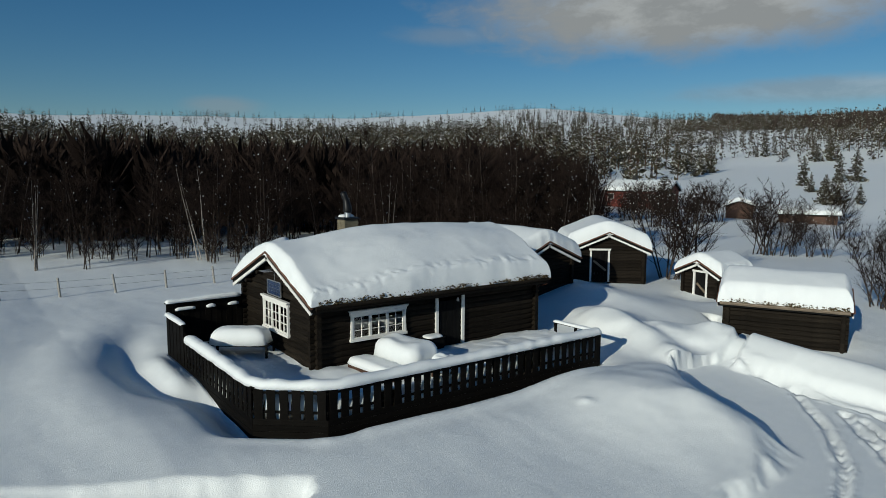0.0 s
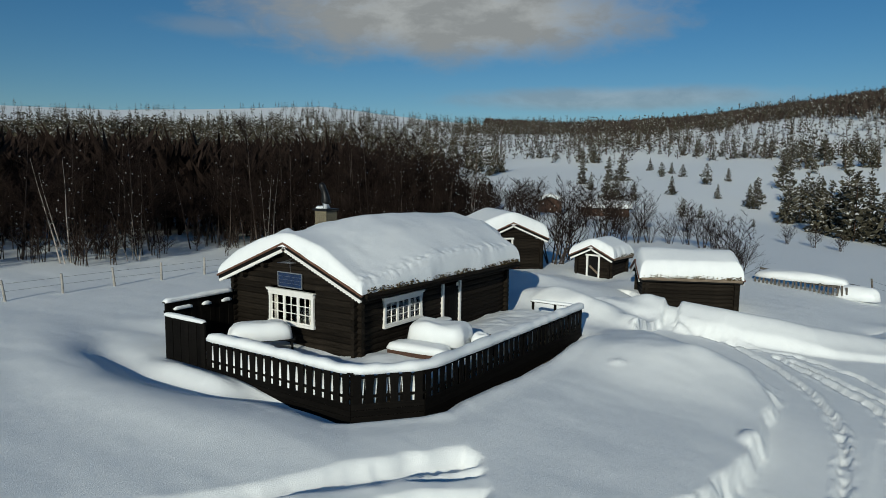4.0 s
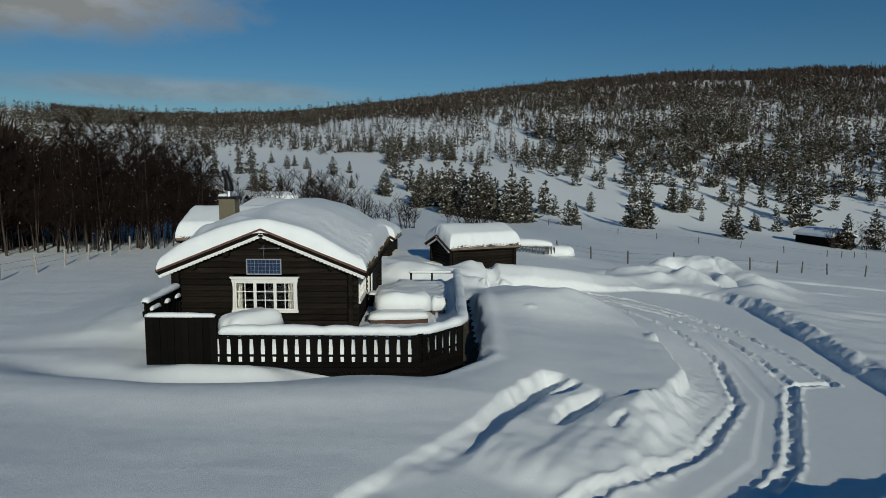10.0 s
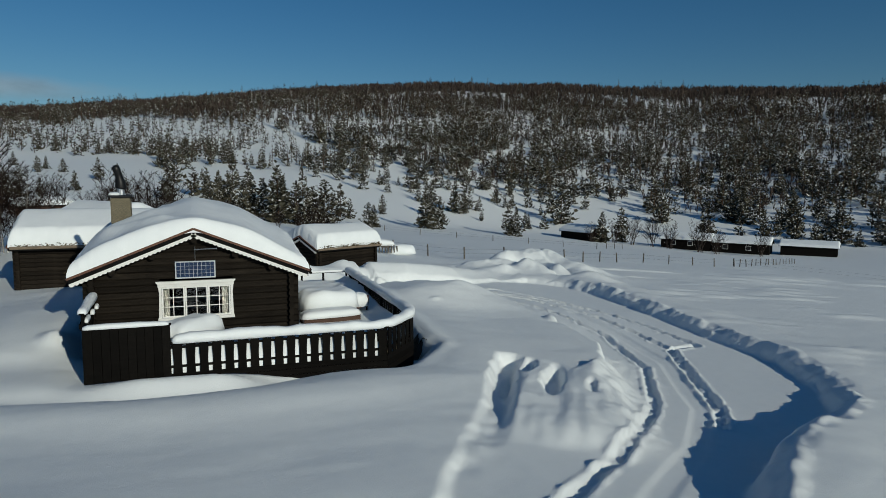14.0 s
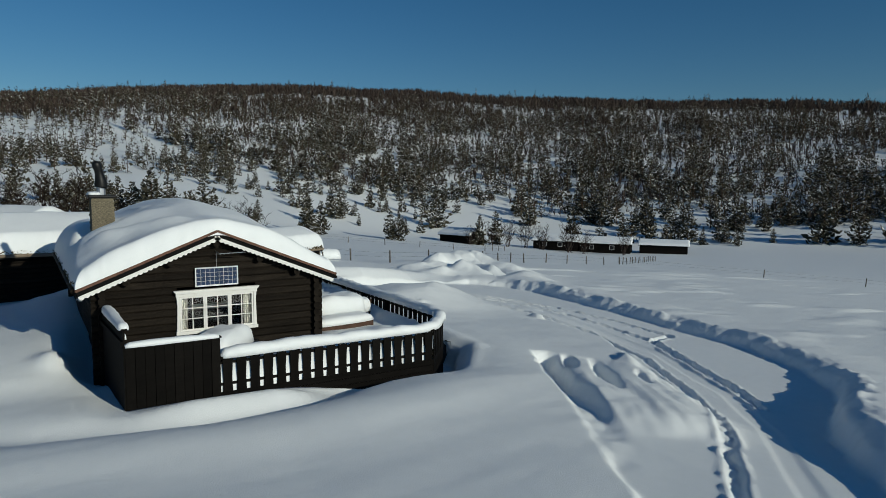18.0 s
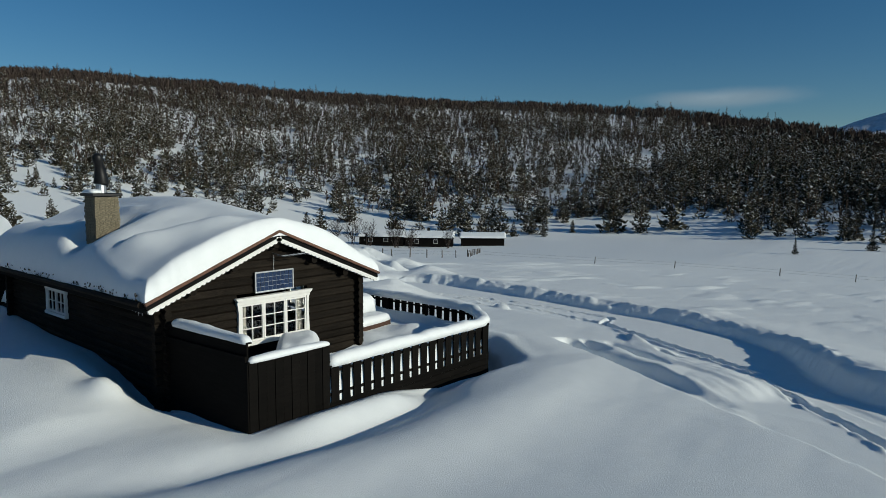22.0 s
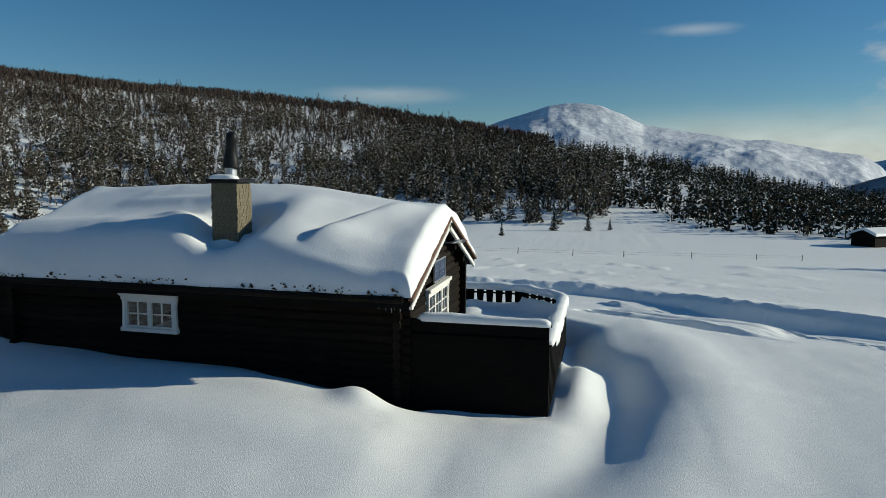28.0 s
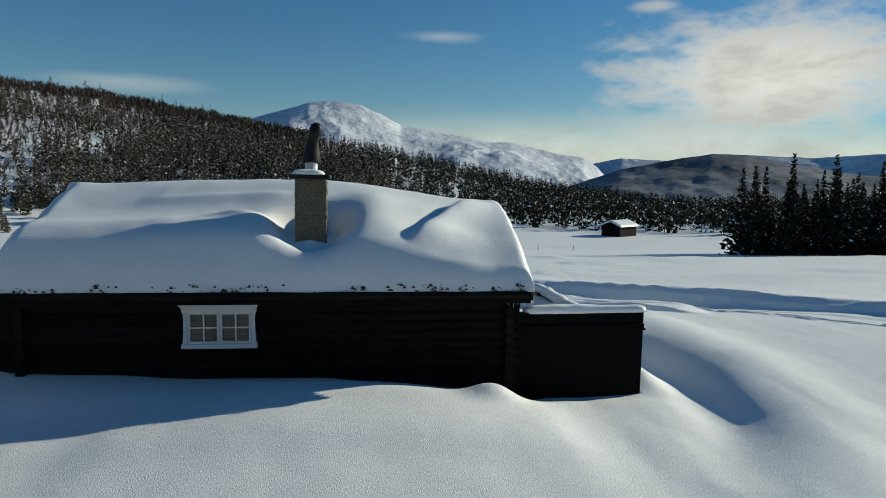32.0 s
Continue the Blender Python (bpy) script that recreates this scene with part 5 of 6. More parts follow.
field_fence("wire fence on grey posts across the snowfield", [(-16.6, -7.3), (-16.6, 3.2), (-16.2, 11.2), (-15.6, 30.0)], 2.55, 1)
field_fence("wire fence on dark posts across the sloping field", [(16.0, 33.5), (20.5, 28.3), (27.0, 27.0), (40.0, 35.0), (62.0, 42.0)], 4.2, 2)
field_fence("wire fence on dark posts across the sloping field", [(62.0, 42.0), (71.5, 27.7), (79.0, 19.6), (86.0, 8.0), (93.2, -8.1), (104.0, -30.0), (112.0, -46.0)], 11.5, 3)
field_fence("close-set fence running to the farm", [(62.0, 42.0), (113.0, 78.0)], 4.0, 4)
field_fence("wire fence at the foot of the slope", [(10.0, 92.0), (25.0, 91.4), (39.0, 77.0), (62.0, 72.0), (80.0, 88.0)], 6.5, 5)


# ---- distant mountains ----
def mountain(name, label, dist, profile, depth, mat, seed, rough, snow_line=None):
    """A long fell seen across the valley; profile: azimuth and height in degrees as seen from the cabin."""
    az = np.linspace(profile[0][0], profile[-1][0], 240)
    tab = np.array(profile, float)
    el = np.interp(az, tab[:, 0], tab[:, 1])
    rows = 44
    t = np.linspace(0, 1, rows)[:, None]
    r = dist - depth * (1 - t) + 0 * az[None]
    A = np.radians(az)[None] + 0 * t
    x, y = r * np.sin(A), r * np.cos(A)
    low = -60 - dist * 0.03
    z = low + (dist * np.tan(np.radians(el))[None] + 5 - low) * (t ** 1.25)
    n1 = fuzz(x, y, 700, seed, 4) + 0.9 * (0.5 - np.abs(fuzz(x, y, 260, seed + 5, 4)))
    z = z + n1 * rough * np.clip(t * (1 - t) * 4, 0, 1) + fuzz(x, y, 60, seed + 9) * rough * 0.06
    v = np.stack([x, y, z], -1).reshape(-1, 3)
    idx = np.arange(rows * 240).reshape(rows, 240)
    a, b, c, d = idx[:-1, :-1].ravel(), idx[:-1, 1:].ravel(), idx[1:, 1:].ravel(), idx[1:, :-1].ravel()
    tris = np.concatenate([np.stack([a, c, b], 1), np.stack([a, d, c], 1)])
    place(name, tri_mesh(name, v, tris, [mat], smooth=True), label=label, category="mountain", kind="structure")


mountain("far_range_backdrop", "snowy range far beyond the valley, haze put into its colour", 4400, [(104, -1), (108, 0.9), (112, 1.7), (116, 1.5), (120, 2.1), (126, 1.8), (132, 2.2), (140, 1.9), (150, 1.5)], 900, HAZY_FELL, 5, 40)
mountain("fell_backdrop", "broad snow-covered fell with a rounded top", 4000, [(76, 2.6), (79, 3.6), (82, 4.7), (83.7, 5.2), (85.7, 5.85), (87, 6.0), (88.3, 6.05), (90, 5.8), (92, 4.95), (93.4, 4.2), (98.2, 3.4), (101, 2.9), (102.8, 2.9), (106.8, 2.0), (108.9, 1.7), (110.1, 0.9), (110.9, 0.0), (112, -1.2)], 1700, HAZY_FELL, 7, 70)
mountain("wooded_hill_backdrop", "dark wooded hill with snowy clearings", 2900, [(104, -2.0), (108, -0.6), (112, 0.8), (116, 1.6), (119, 2.1), (121.5, 2.0), (125, 1.3), (129, 0.6), (135, 0.2), (142, -0.5)], 1100, HAZY_WOODS, 11, 40)


# ---- trees ----
def pine(seed, high, wide, tiers, per, snow, tufts=(0.6, 1.0), low=0.05, shape=0.7, size=1.0, sag=0.0):
    """Points, triangles and material numbers (needles, snow, bark) of a conifer at the origin: whorls of boughs, each a row of ragged tufts, some laden with snow."""
    rng = np.random.default_rng(seed)
    vs, ts, mi = [], [], []
    lean = rng.uniform(-0.025, 0.025, 2) * high
    r0 = high * 0.013 + 0.02
    for z, r in ((-0.5, r0), (high * 0.97, 0.012)):
        for k in range(4):
            vs.append(np.array([lean[0] * z / high + r * math.cos(k * 1.571), lean[1] * z / high + r * math.sin(k * 1.571), z]))
    for k in range(4):
        o = (k + 1) % 4
        ts += [(k, o, 4 + o), (k, 4 + o, 4 + k)]; mi += [2, 2]
    lobe, turn = rng.uniform(0.1, 0.3), rng.uniform(0, 6.283)

    def tuft(c, out, s):
        a = math.atan2(out[1], out[0]) + rng.uniform(-0.7, 0.7)
        tilt, roll = rng.uniform(-0.5, 1.0), rng.uniform(-1.2, 1.2)
        o = np.array([math.cos(a) * math.cos(tilt), math.sin(a) * math.cos(tilt), math.sin(tilt)])
        q = np.array([-math.sin(a) * math.cos(roll), math.cos(a) * math.cos(roll), math.sin(roll)])
        n = np.cross(o, q)
        n = n if n[2] > 0 else -n
        fold = n * s * rng.uniform(0.1, 0.4)
        for m, lift, k in ((0, 0.0, 1.0),) + (((1, 0.16, 0.72),) if rng.random() < snow else ()):
            b, up = len(vs), np.array([0, 0, lift * s + 0.02 * (m == 1)])
            vs.extend([c - o * s * 0.8 * k + up, c + (q * s * rng.uniform(0.45, 0.75) - fold) * k + up, c + o * s * rng.uniform(0.8, 1.15) * k + up, c - (q * s * rng.uniform(0.45, 0.75) + fold) * k + up])
            ts.extend([(b, b + 1, b + 2), (b, b + 2, b + 3)]); mi.extend([m, m])

    for i in range(tiers):
        t = (i + rng.uniform(0.2, 0.8)) / tiers
        z = high * (low + (1 - low) * t)
        reach = wide * ((1 - t) ** shape + 0.04)
        count = max(3, round(per * (1 - 0.45 * t)))
        for b in range(count):
            a = i * 2.399 + 6.283 * b / count + rng.uniform(-0.35, 0.35)
            r = reach * rng.uniform(0.55, 1.12) * (1 + lobe * math.sin(2 * a + turn + 3 * t))
            for f in tufts:
                c = np.array([lean[0] * t + math.cos(a) * r * f, lean[1] * t + math.sin(a) * r * f, z + (1 - low) * high / tiers * rng.uniform(-0.5, 0.5) + r * f * (rng.uniform(-0.18, 0.22) + sag)])
                tuft(c, (math.cos(a), math.sin(a)), size * (0.13 * wide + r * (0.40 - 0.13 * f)) * rng.uniform(0.8, 1.2))
    tuft(np.array([lean[0], lean[1], high * 0.97]), (1, 0), 0.13 * wide)
    return np.array(vs), np.array(ts), np.array(mi)


def brush(seed, high, count, wide=1.0):
    """A leafless tree for the far hilltop: a few dozen upright slivers."""
    rng = np.random.default_rng(seed)
    vs, ts = [], []
    for i in range(count):
        a, t = rng.uniform(0, 6.283), rng.uniform(0.1, 0.75)
        b = np.array([0, 0, high * t * 0.8])
        e = np.array([math.cos(a), math.sin(a), 0]) * high * rng.uniform(0.08, 0.34) + np.array([0, 0, high * (t + rng.uniform(0.15, 0.35))])
        s = np.array([-math.sin(a + 0.8), math.cos(a + 0.8), 0]) * high * rng.uniform(0.02, 0.05) * wide
        k = len(vs)
        vs += [b - s * 0.4, e * 0.6 + b * 0.4 + s, e, e * 0.6 + b * 0.4 - s]
        ts += [(k, k + 1, k + 3), (k + 1, k + 2, k + 3)]
    k = len(vs)
    w = high * 0.014
    vs += [np.array([w, 0, -0.3]), np.array([-w, w, -0.3]), np.array([-w, -w, -0.3]), np.array([0, 0, high * 0.9])]
    ts += [(k, k + 1, k + 3), (k + 1, k + 2, k + 3), (k + 2, k, k + 3)]
    return np.array(vs), np.array(ts), np.zeros(len(ts), int)


def bare_tree(seed, high, limbs, twigs, thin=1.0, stems=1, spread=0.12):
    """A leafless birch: stems, limbs and twigs as thin three-sided bars and slivers; materials bark, twigs, snow."""
    rng = np.random.default_rng(seed)
    vs, ts, mi = [], [], []

    def bar(p, q, r0, r1, m):
        d = q - p
        d = d / (np.linalg.norm(d) + 1e-9)
        a = np.cross(d, [0.3, 0.2, 0.93]); a /= np.linalg.norm(a) + 1e-9
        b = np.cross(d, a)
        k = len(vs)
        for c, r in ((p, r0), (q, r1)):
            for n in range(3):
                vs.append(c + (a * math.cos(n * 2.094) + b * math.sin(n * 2.094)) * r)
        for n in range(3):
            o = (n + 1) % 3
            ts.extend([(k + n, k + o, k + 3 + o), (k + n, k + 3 + o, k + 3 + n)]); mi.extend([m, m])

    for s in range(stems):
        p = np.array([rng.uniform(-0.4, 0.4) * (stems > 1), rng.uniform(-0.4, 0.4) * (stems > 1), -0.2])
        h = high * rng.uniform(0.75, 1.0)
        lean = np.array([rng.uniform(-spread, spread), rng.uniform(-spread, spread), 1.0])
        knots = [p]
        for j in range(4):
            p = p + lean * h / 4 + np.array([rng.uniform(-0.1, 0.1), rng.uniform(-0.1, 0.1), 0]) * h * 0.12
            knots.append(p)
        r = h * 0.0085 + 0.012
        for j in range(4):
            bar(knots[j], knots[j + 1], r * (1 - j * 0.23), r * (1 - (j + 1) * 0.23), 0)
        for i in range(limbs):
            t = 0.18 + 0.8 * (i + rng.random()) / limbs
            j = min(3, int(t * 4)); f = t * 4 - j
            o = knots[j] * (1 - f) + knots[j + 1] * f
            a = rng.uniform(0, 6.283)
            n = h * 0.36 * (1.1 - t) * rng.uniform(0.6, 1.2) + 0.25
            d = np.array([math.cos(a), math.sin(a), rng.uniform(0.55, 1.3)]); d /= np.linalg.norm(d)
            e = o + d * n
            bar(o, e, 0.018 * thin, 0.006 * thin, 1)
            for k in range(twigs):
                u = rng.uniform(0.25, 1.0)
                g = o + d * n * u
                w = d + rng.normal(0, 0.55, 3); w[2] += 0.25; w /= np.linalg.norm(w)
                q = g + w * n * rng.uniform(0.3, 0.65)
                c = np.cross(w, rng.normal(0, 1, 3)); c /= np.linalg.norm(c) + 1e-9
                v0 = len(vs)
                vs.extend([g - c * 0.010 * thin, g + c * 0.010 * thin, q]); ts.append((v0, v0 + 1, v0 + 2)); mi.append(1)
            if rng.random() < 0.18:
                v0 = len(vs)
                c = o + d * n * 0.5; w = 0.05
                vs.extend([c + np.array([w, 0, 0.03]), c + np.array([-w, w, 0.03]), c + np.array([-w, -w, 0.03]), c + np.array([0, 0, 0.11])]); ts.extend([(v0, v0 + 1, v0 + 3), (v0 + 1, v0 + 2, v0 + 3), (v0 + 2, v0, v0 + 3)]); mi.extend([2] * 3)
    return np.array(vs), np.array(ts), np.array(mi)


def scatter(name, kinds, spots, mats, label, category):
    """Many trees joined: spots are rows of x, y, z, turn, size; kinds are trees as points, triangles, material numbers."""
    V, T, M, off = [], [], [], 0
    spots = np.asarray(spots, float)
    pick = np.arange(len(spots)) % len(kinds)
    for n, (vs, ts, mi) in enumerate(kinds):
        mine = spots[pick == n]
        if not len(mine):
            continue
        c, s = np.cos(mine[:, 3])[:, None], np.sin(mine[:, 3])[:, None]
        k = mine[:, 4][:, None]
        x = (vs[None, :, 0] * c - vs[None, :, 1] * s) * k + mine[:, 0][:, None]
        y = (vs[None, :, 0] * s + vs[None, :, 1] * c) * k + mine[:, 1][:, None]
        z = vs[None, :, 2] * k + mine[:, 2][:, None]
        V.append(np.stack([x, y, z], -1).reshape(-1, 3))
        T.append((ts[None] + (np.arange(len(mine)) * len(vs))[:, None, None]).reshape(-1, 3) + off)
        M.append(np.tile(mi, len(mine)))
        off += len(mine) * len(vs)
    me = tri_mesh(name, np.concatenate(V), np.concatenate(T), mats, np.concatenate(M))
    return place(name, me, label=label, category=category, kind="stuff")


def tree_thing(name, arrays, mats, label, group):
    """A single tree: an empty with trunk and crown."""
    vs, ts, mi = arrays
    tree = empty(name, (0, 0, 0), 0, label, "tree", group)
    trunk = 2 if name != "birch" else 0
    for pn, keep in (("trunk", mi == trunk), ("crown", mi != trunk)):
        t = ts[keep]
        used, inv = np.unique(t, return_inverse=True)
        order = [mats[i] for i in range(3)]
        place(pn, tri_mesh(pn, vs[used], inv.reshape(-1, 3), order, mi[keep]), tree)
    return tree


def spots_in(rng, count, az, r, keep, size, top=None):
    out = []
    az0, az1 = az
    tries = 0
    while len(out) < count and tries < count * 30:
        n = count * 2
        a = np.radians(rng.uniform(az0, az1, n)); d = np.sqrt(rng.uniform(r[0] ** 2, r[1] ** 2, n))
        x, y = d * np.sin(a), d * np.cos(a)
        ok = keep(x, y, np.degrees(a), d, rng)
        x, y = x[ok], y[ok]
        z = ground_height(x, y)
        for i in range(len(x)):
            out.append((x[i], y[i], z[i], rng.uniform(0, 6.283), rng.uniform(*size)))
        tries += n
    return out[:count]


rng = np.random.default_rng(8)
DOT_PINES = [pine(s, 9.0, 1.75, 7, 3, 0.40, (0.7,), 0.04, 0.55 + 0.1 * (s % 4), 1.25) for s in range(9)]
FAR_PINES = [pine(10 + s, 9.0, 1.85, 9, 4, 0.44, (0.45, 0.95), 0.05, 0.52 + 0.1 * (s % 4), 0.95) for s in range(9)]
MID_PINES = [pine(20 + s, 7.0, 1.95, 10, 5, 0.42, (0.4, 0.72, 1.0), 0.03, 0.55 + 0.09 * (s % 4), 0.85) for s in range(6)]
NEAR_PINES = [pine(40 + s, 7.0, 1.95, 14, 7, 0.42, (0.3, 0.55, 0.8, 1.0), 0.03, 0.55 + 0.09 * (s % 4), 0.66) for s in range(6)]


def slope_part(x, y):
    r, az = np.hypot(x, y), np.degrees(np.arctan2(x, y))
    tab = np.array(SLOPE, float)
    s0, s1 = np.interp(az, tab[:, 0], tab[:, 1]), np.interp(az, tab[:, 0], tab[:, 2])
    return (r - s0) / (s1 - s0)


def wood_line(x, y):
    return np.interp(np.degrees(np.arctan2(x, y)), [-45, -32, -15, -3, 6, 13, 25, 45, 92], [0.5, 0.6, 0.64, 0.62, 0.5, 0.34, 0.22, 0.13, 0.13])


def open_slope(x, y, a, d, rng):
    s = slope_part(x, y)
    return (s > 0.0) & (s < wood_line(x, y) + 0.08) & ~((a > -27) & (a < -3) & (s < 0.26)) & (fuzz(x, y, 26, 71) + rng.uniform(-0.45, 0.45, len(x)) > 0.12)


def pine_slope(x, y, a, d, rng):
    s = slope_part(x, y)
    line = wood_line(x, y)
    return (s > line - 0.06) & (s < 0.66 + 0.1 * rng.uniform(0, 1, len(x))) & (rng.uniform(-46, -28, len(x)) < a) & (1.1 * fuzz(x, y, 17, 72) + rng.uniform(-0.5, 0.5, len(x)) + np.clip((s - line) * 1.1 - 0.16, -0.3, 0.24) > 0.10)


def bare_slope(x, y, a, d, rng):
    s = slope_part(x, y)
    return (s > 0.5) & (s < 1.08) & (fuzz(x, y, 50, 73) + (s - 0.72) * 3 + rng.uniform(-0.5, 0.5, len(x)) > 0.0)


def crest_line(x, y, a, d, rng):
    s = slope_part(x, y)
    return (s > 0.97) & (s < 1.03)


LEAF = [NEEDLE, DUSTED, BARK]
scatter("open_hillside_pines", MID_PINES, spots_in(rng, 420, (-40, 88), (105, 260), open_slope, (0.4, 1.15)), LEAF, "scattered snow-dusted pines on the open hillside", "pine trees")
scatter("hillside_pines", FAR_PINES, spots_in(rng, 1450, (-46, 92), (120, 320), pine_slope, (0.6, 1.45)), LEAF, "dense snow-dusted pine forest on the hillside", "pine forest")
scatter("upper_hillside_pines", DOT_PINES, spots_in(rng, 3900, (-46, 92), (320, 580), pine_slope, (0.75, 1.35)), LEAF, "dense snow-dusted pine forest higher on the hillside", "pine forest")
scatter("upper_open_pines", DOT_PINES, spots_in(rng, 1700, (-46, 16), (200, 520), open_slope, (0.45, 1.0)), LEAF, "scattered snow-dusted pines on the upper open slope", "pine trees")
scatter("west_pines", DOT_PINES, spots_in(rng, 4300, (-112, -26), (100, 430), lambda x, y, a, d, rng: (rng.uniform(-52, -26, len(x)) > a) & (fuzz(x, y, 60, 75) + rng.uniform(-0.6, 0.6, len(x)) - ease(260, 400, d) > -0.55), (0.75, 1.3)), LEAF, "snow-dusted pines behind the birch wood", "pine forest")
scatter("fell_pines", DOT_PINES, spots_in(rng, 500, (-112, -26), (430, 980), lambda x, y, a, d, rng: fuzz(x, y, 90, 76) + rng.uniform(-0.5, 0.5, len(x)) - ease(500, 900, d) * 0.3 > 0.05, (0.6, 1.0)), LEAF, "thin pines on the white fell", "pine trees")
DARK_SPRUCE = [pine(60 + s, 10.0, 2.0, 9, 3, 0.16, (0.65,), 0.0, 0.75, 1.5, -0.1) for s in range(7)]
scatter("valley_spruces", DARK_SPRUCE, spots_in(rng, 3300, (72, 136), (165, 430), lambda x, y, a, d, rng: (slope_part(x, y) > 0.02 + 0.17 * ease(102, 92, a)) & (fuzz(x, y, 40, 77) + rng.uniform(-0.6, 0.6, len(x)) > -0.45), (0.55, 1.0)), [SPRUCE, SNOW_SOFT, BARK], "dark spruce forest along the valley", "spruce forest")
scatter("south_trees", DARK_SPRUCE, spots_in(rng, 400, (136, 250), (90, 420), lambda x, y, a, d, rng: d > 0, (0.7, 1.2)), [SPRUCE, SNOW_SOFT, BARK], "distant dark spruces", "spruce forest")
THICKET = [brush(80 + s, 7.0, 15, 1.25) for s in range(5)]
scatter("bare_hill_birches", THICKET, spots_in(rng, 10500, (-30, 86), (330, 700), bare_slope, (0.7, 1.3)), [SUNLIT_BIRCH, SUNLIT_BIRCH, SNOW_SOFT], "leafless birch wood near the hilltop", "birch wood")
scatter("slope_scrub", THICKET, spots_in(rng, 4600, (-40, 92), (115, 480), lambda x, y, a, d, rng: (slope_part(x, y) > wood_line(x, y) - 0.04) & (slope_part(x, y) < 0.7) & (fuzz(x, y, 30, 79) + rng.uniform(-0.5, 0.5, len(x)) > 0.0), (0.35, 0.75)), [SUNLIT_BIRCH, SUNLIT_BIRCH, SNOW_SOFT], "leafless birch scrub between the pines", "birch scrub")
scatter("crest_pines", FAR_PINES, spots_in(rng, 110, (-30, 84), (400, 700), crest_line, (0.8, 1.5)), LEAF, "single pines along the crest", "pine trees")
BIRCHES = [bare_tree(100 + s, 8.5, 36, 22, 1.3) for s in range(6)]
BACK_BIRCHES = [brush(110 + s, 8.0, 44, 0.7) for s in range(5)]


def west_wood(x, y, a, d, rng):
    edge = -26.5 + fuzz(x, y, 12, 91) * 2.5 - np.clip(6 - y, 0, 60) * 0.55 + 17.0 * ease(16, 29, y)
    edge = np.minimum(edge, np.where(y > 28, 14.0 - y * (0.863 + 0.03 * fuzz(x, y, 14, 95)), 99))
    return (x < edge) & (x > -95) & (y > -40) & (y < 95) & (fuzz(x, y, 16, 92) + rng.uniform(-0.5, 0.5, len(x)) > -0.35)


def wood_spots(count, deep):
    out = []
    while len(out) < count:
        x, y = rng.uniform(-95, -10, 800), rng.uniform(-40, 95, 800)
        ok = west_wood(x, y, 0, 0, rng) & (west_wood(x + 13, y, 0, 0, rng) == deep)
        x, y = x[ok], y[ok]
        z = ground_height(x, y)
        out += [(x[i], y[i], z[i], rng.uniform(0, 6.283), rng.uniform(0.7, 1.25)) for i in range(len(x))]
    return out[:count]


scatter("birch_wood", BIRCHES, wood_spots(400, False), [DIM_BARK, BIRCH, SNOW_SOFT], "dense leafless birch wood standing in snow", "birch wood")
corner = []
while len(corner) < 150:
    x, y = rng.uniform(-27, -8, 200), rng.uniform(19, 36, 200)
    ok = west_wood(x, y, 0, 0, rng)
    corner += [(p, q, on_ground(p, q), rng.uniform(0, 6.283), rng.uniform(0.65, 1.15)) for p, q in zip(x[ok], y[ok])]
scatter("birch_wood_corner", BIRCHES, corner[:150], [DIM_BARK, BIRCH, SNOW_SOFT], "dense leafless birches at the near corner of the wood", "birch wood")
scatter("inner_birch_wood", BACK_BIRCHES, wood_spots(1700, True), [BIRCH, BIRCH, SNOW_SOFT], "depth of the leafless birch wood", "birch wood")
BUSHES = [bare_tree(130 + s, 4.2, 10, 7, 1.4, stems=4) for s in range(4)]
bush_spots = [(-2.3, 26.6, 1.45), (-2.9, 29.2, 1.4), (-6.4, 45.2, 1.5), (-5.4, 46.0, 1.1), (-4.4, 46.6, 0.75), (-2.8, 49.1, 0.75), (-1.2, 50.2, 0.7), (-3.4, 47.6, 0.8), (0.4, 50.8, 0.7), (8.5, 28.6, 1.0), (9.1, 28.2, 0.8), (-9.0, 67.1, 1.3), (-3.7, 67.8, 1.0),
              (2.3, 48.7, 0.9), (3.2, 49.5, 0.8), (7.4, 65.3, 0.55), (10.0, 66.0, 0.6), (12.5, 66.0, 0.55), (-20.5, 93.9, 1.5), (-14.0, 60.0, 1.2), (-11.0, 62.0, 1.0), (-17.0, 64.0, 1.1), (-8.0, 55.0, 1.2), (-13.0, 43.0, 1.3)]
bush_spots = [(x, y, on_ground(x, y), 1.7 * x + y, k) for x, y, k in bush_spots]
for k in range(30):
    x, y = rng.uniform(-46, -24), rng.uniform(58, 76)
    bush_spots.append((x, y, on_ground(x, y), rng.uniform(0, 6.28), rng.uniform(0.8, 1.4)))
for x, y, k in ((106, 108, 1.6), (110.5, 103, 1.9), (113.0, 100.0, 1.5), (103.5, 112, 1.8), (99.0, 113.0, 1.7), (96.0, 116.0, 1.4), (119.0, 93.0, 1.3), (87.0, 112.0, 1.2)):
    bush_spots.append((x, y, on_ground(x, y), rng.uniform(0, 6.28), k))
FINE_BUSHES = [bare_tree(140 + s, 4.4, 11, 14, 0.9, stems=8, spread=0.42) for s in range(5)]
scatter("birch_bushes", FINE_BUSHES, bush_spots, [DIM_BARK, BIRCH, SNOW_SOFT], "leafless birch bushes behind the sheds", "birch bushes")
bush_spots = []
for k in range(150):
    y = rng.uniform(-30, 45)
    x = -27.0 - max(0.0, 6 - y) * 0.55 + rng.normal(0, 2.2)
    bush_spots.append((x, y, on_ground(x, y), rng.uniform(0, 6.28), rng.uniform(0.4, 0.95)))
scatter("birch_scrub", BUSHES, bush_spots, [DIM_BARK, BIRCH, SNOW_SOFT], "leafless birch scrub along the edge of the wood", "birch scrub")
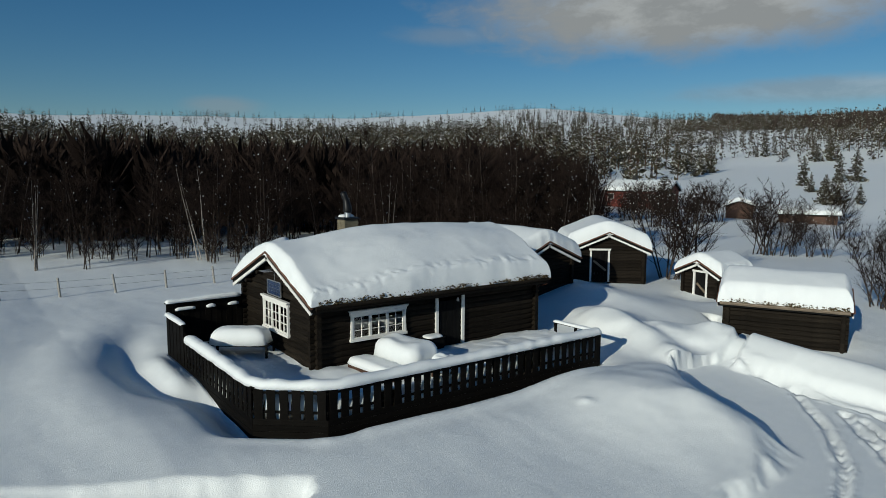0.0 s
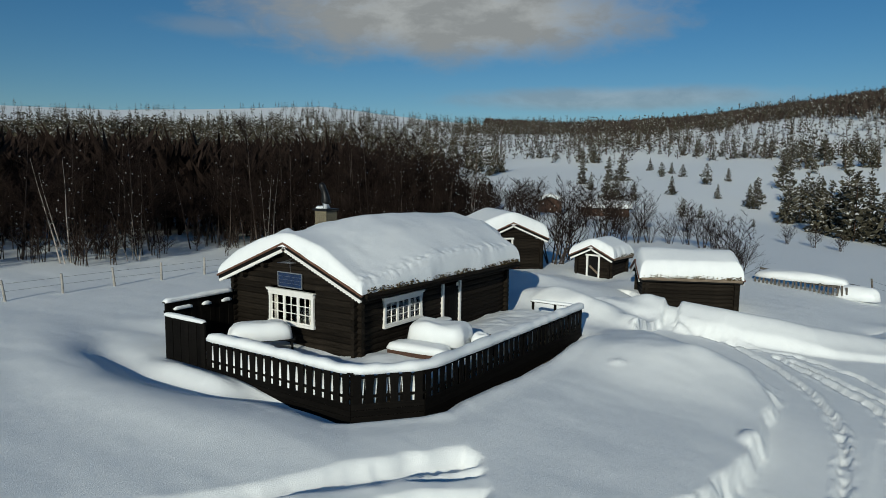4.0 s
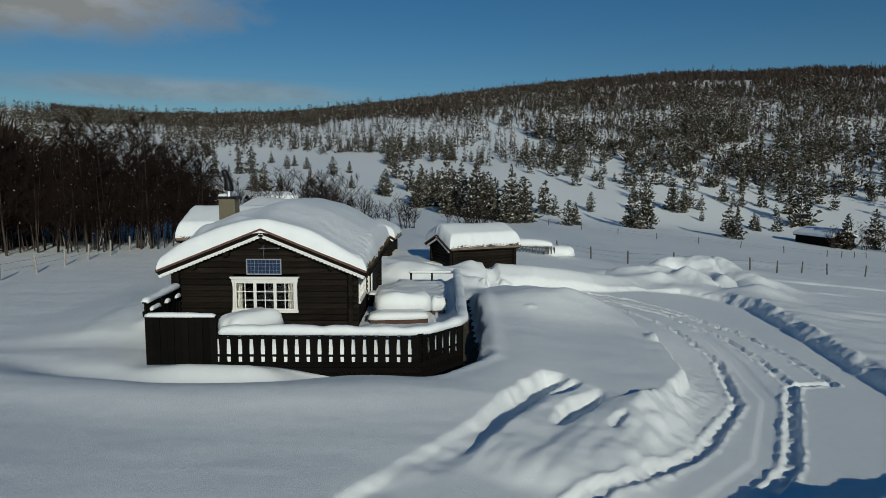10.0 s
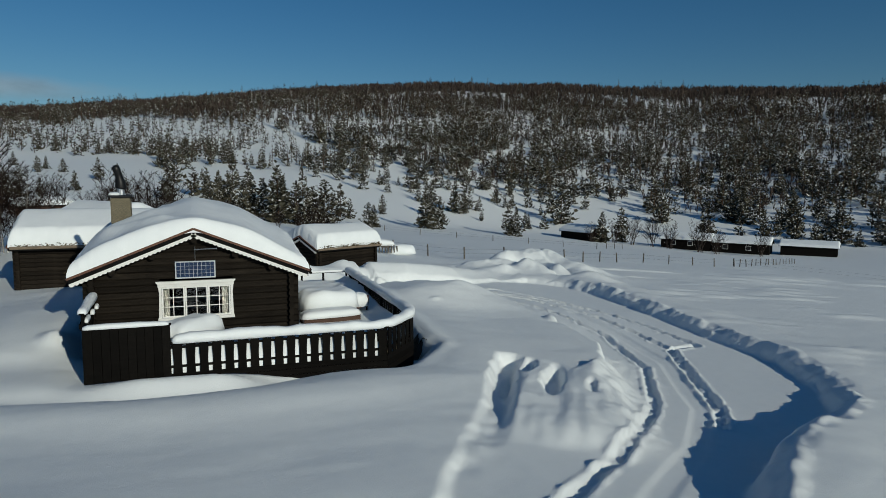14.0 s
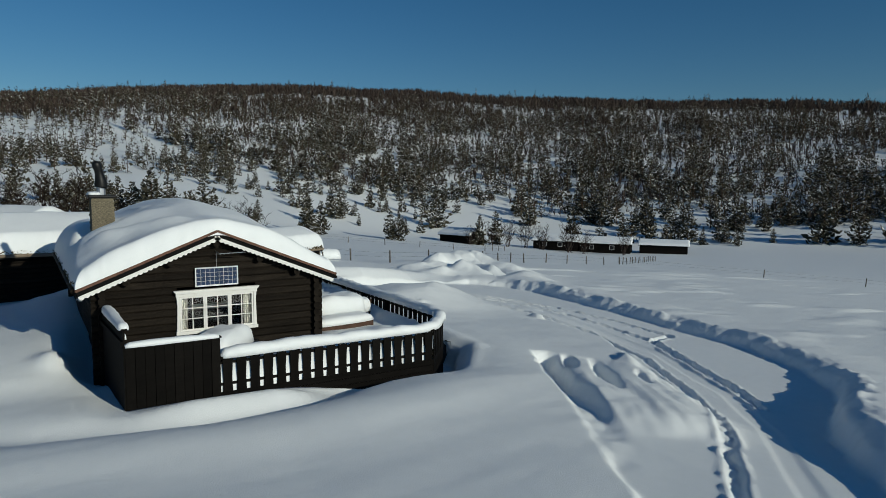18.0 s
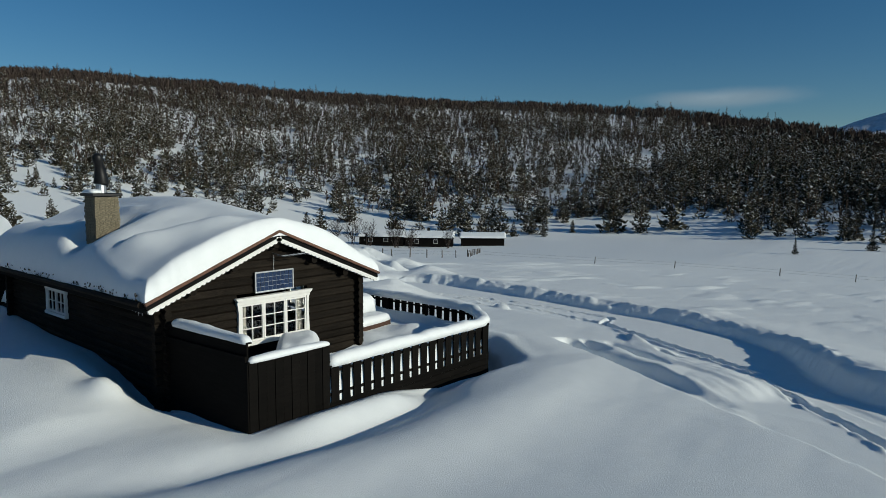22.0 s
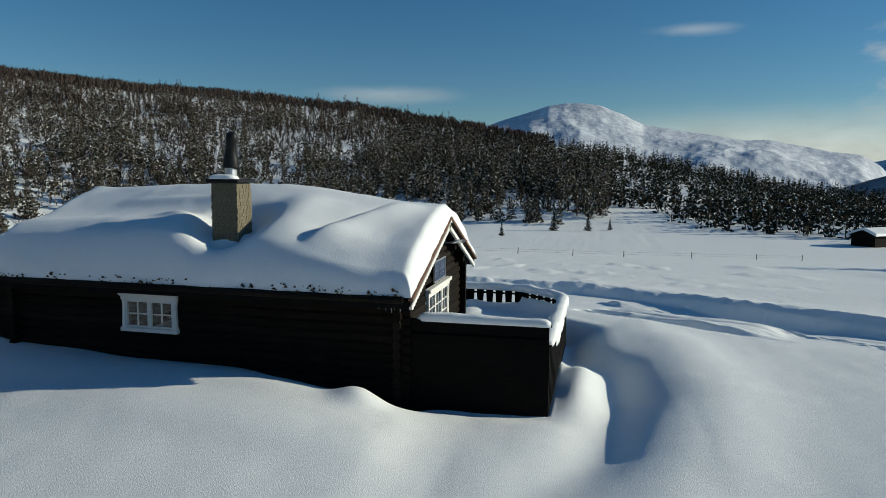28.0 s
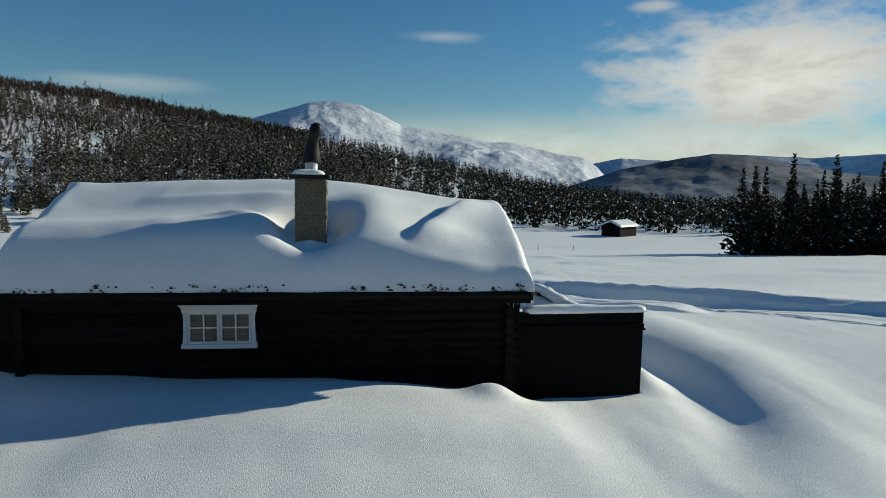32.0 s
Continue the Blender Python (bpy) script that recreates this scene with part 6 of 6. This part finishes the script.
# single trees that can be told apart
pines = [tree_thing("pine", a, LEAF, "snow-dusted pine on the open slope", "pines on the slope") for a in NEAR_PINES]
# x, y and height of pines that stand apart: below the sheds, beyond the storehouse, on the open slope, along the field
by_the_sheds = [(21.1, 95.2, 8.3), (12.6, 90.0, 9.6), (16.0, 92.5, 7.6), (17.4, 89.5, 6.4), (19.0, 93.5, 7.0), (9.0, 99.0, 8.0), (7.6, 96.0, 6.8), (10.8, 95.0, 7.4), (14.2, 96.0, 8.2), (3.9, 110.7, 7.2), (2.4, 107.0, 6.4), (6.2, 113.0, 7.0), (30.0, 99.0, 4.8), (32.0, 103.0, 4.4), (42.2, 134.6, 4.8),
                (45.5, 112.0, 8.6), (49.0, 113.0, 7.2), (56.3, 139.2, 7.0), (67.3, 150.7, 8.7), (70.0, 150.7, 6.1), (65.9, 109.8, 6.6), (84.7, 140.1, 4.2), (72.6, 144.1, 2.9)]
above_the_cabin = [(-22.8, 129.7, 4.1), (-12.4, 98.9, 3.2), (-9.8, 100.1, 2.5), (-21.6, 155.5, 5.3), (-13.4, 129.6, 3.1), (-26.2, 115.6, 3.5), (-28.9, 113.1, 5.9), (-30.5, 112.0, 4.4), (-31.5, 115.0, 5.0), (-48.9, 144.0, 6.7), (-47.4, 194.8, 3.9), (-37.5, 172.9, 4.2), (-37.2, 181.7, 3.5),
                   (-31.8, 173.1, 3.6), (-18.4, 164.7, 3.5), (-4.8, 120.6, 5.4), (-6.2, 122.5, 4.4), (-0.1, 90.6, 1.3), (-91.5, 164.5, 6.0), (-38.4, 77.6, 5.8), (-43.9, 158.1, 7.4), (-46.5, 156.0, 6.6), (-41.9, 132.0, 4.0)]
along_the_field = [(66.6, 114.9, 6.6), (84.8, 142.1, 4.5), (100.4, 149.5, 12.0), (90.0, 112.5, 7.5), (102.5, 122.6, 9.0), (134.0, 146.6, 11.3), (128.0, 120.2, 11.0), (152.8, 136.8, 9.4), (153.3, 133.9, 11.1), (157.2, 119.2, 11.6), (156.3, 103.3, 10.9), (162.6, 95.8, 6.7), (182.7, 95.8, 8.0),
                   (176.1, 75.7, 13.0), (180.1, 68.6, 9.6), (187.3, 62.3, 14.0), (187.6, 40.0, 12.3), (155.7, 97.9, 5.0), (177.6, 102.8, 10.8), (139.0, 112.0, 9.0), (146.0, 108.0, 10.0), (170.0, 86.0, 4.0), (160.0, 90.0, 3.6)]
for k, (x, y, h) in enumerate(by_the_sheds + above_the_cabin + along_the_field):
    m = Matrix.Translation((x, y, on_ground(x, y) - 0.1)) @ Matrix.Rotation(k * 1.3, 4, "Z") @ Matrix.Scale(h / 7.0, 4)
    if k < len(pines):
        pines[k].matrix_basis = m
    else:
        copy_thing(pines[k % len(pines)], m).matrix_basis = m
SPRUCES = [pine(160 + s, 12.0, 2.3, 26, 9, 0.10, (0.3, 0.6, 0.9), 0.0, 1.0, 0.62, -0.3) for s in range(4)]
spruces = [tree_thing("spruce", a, [SPRUCE, SNOW_SOFT, BARK], "tall dark spruce at the edge of the field", "spruces by the field") for a in SPRUCES]
rs = random.Random(12)
for k in range(46):
    t = k / 45
    x, y = 74 + 8 * t + rs.uniform(-4, 9), -54 - 38 * t + rs.uniform(-3, 3)
    m = Matrix.Translation((x, y, on_ground(x, y) - 0.2)) @ Matrix.Rotation(k * 2.1, 4, "Z") @ Matrix.Scale(rs.uniform(0.75, 1.25), 4)
    if k < 4:
        spruces[k].matrix_basis = m
    else:
        copy_thing(spruces[k % 4], m).matrix_basis = m
for x, y, s in ((144.8, 19.0, 0.31), (165.4, 7.8, 0.55), (167.2, -1.2, 0.46), (172.0, -7.0, 0.3)):
    m = Matrix.Translation((x, y, on_ground(x, y) - 0.1)) @ Matrix.Scale(s, 4)
    copy_thing(spruces[0], m).matrix_basis = m
birches = [tree_thing("birch", a, [BIRCH_BARK, BIRCH, SNOW_SOFT], "leafless birch with snow in its forks", "single birches") for a in (bare_tree(170, 7.5, 20, 22, 1.0, 3, 0.2), bare_tree(171, 5.5, 18, 22, 0.9, 4, 0.35), bare_tree(172, 7.0, 20, 22, 1.0, 3, 0.25))]
for k, (x, y, s) in enumerate([(-26.5, 5.5, 0.95), (-24.5, 9.0, 0.8), (-27.5, -4.5, 0.9), (-21.5, 27.0, 0.9), (-12.5, 30.5, 1.0), (-10.5, 28.8, 0.9), (-15.5, 27.5, 0.95), (-18.0, 24.5, 0.9), (-22.5, 19.0, 0.9), (-14.5, 33.0, 1.0)]):
    m = Matrix.Translation((x, y, on_ground(x, y) - 0.1)) @ Matrix.Rotation(k * 1.7, 4, "Z") @ Matrix.Scale(s, 4)
    if k < 3:
        birches[k].matrix_basis = m
    else:
        copy_thing(birches[k % 3], m).matrix_basis = m
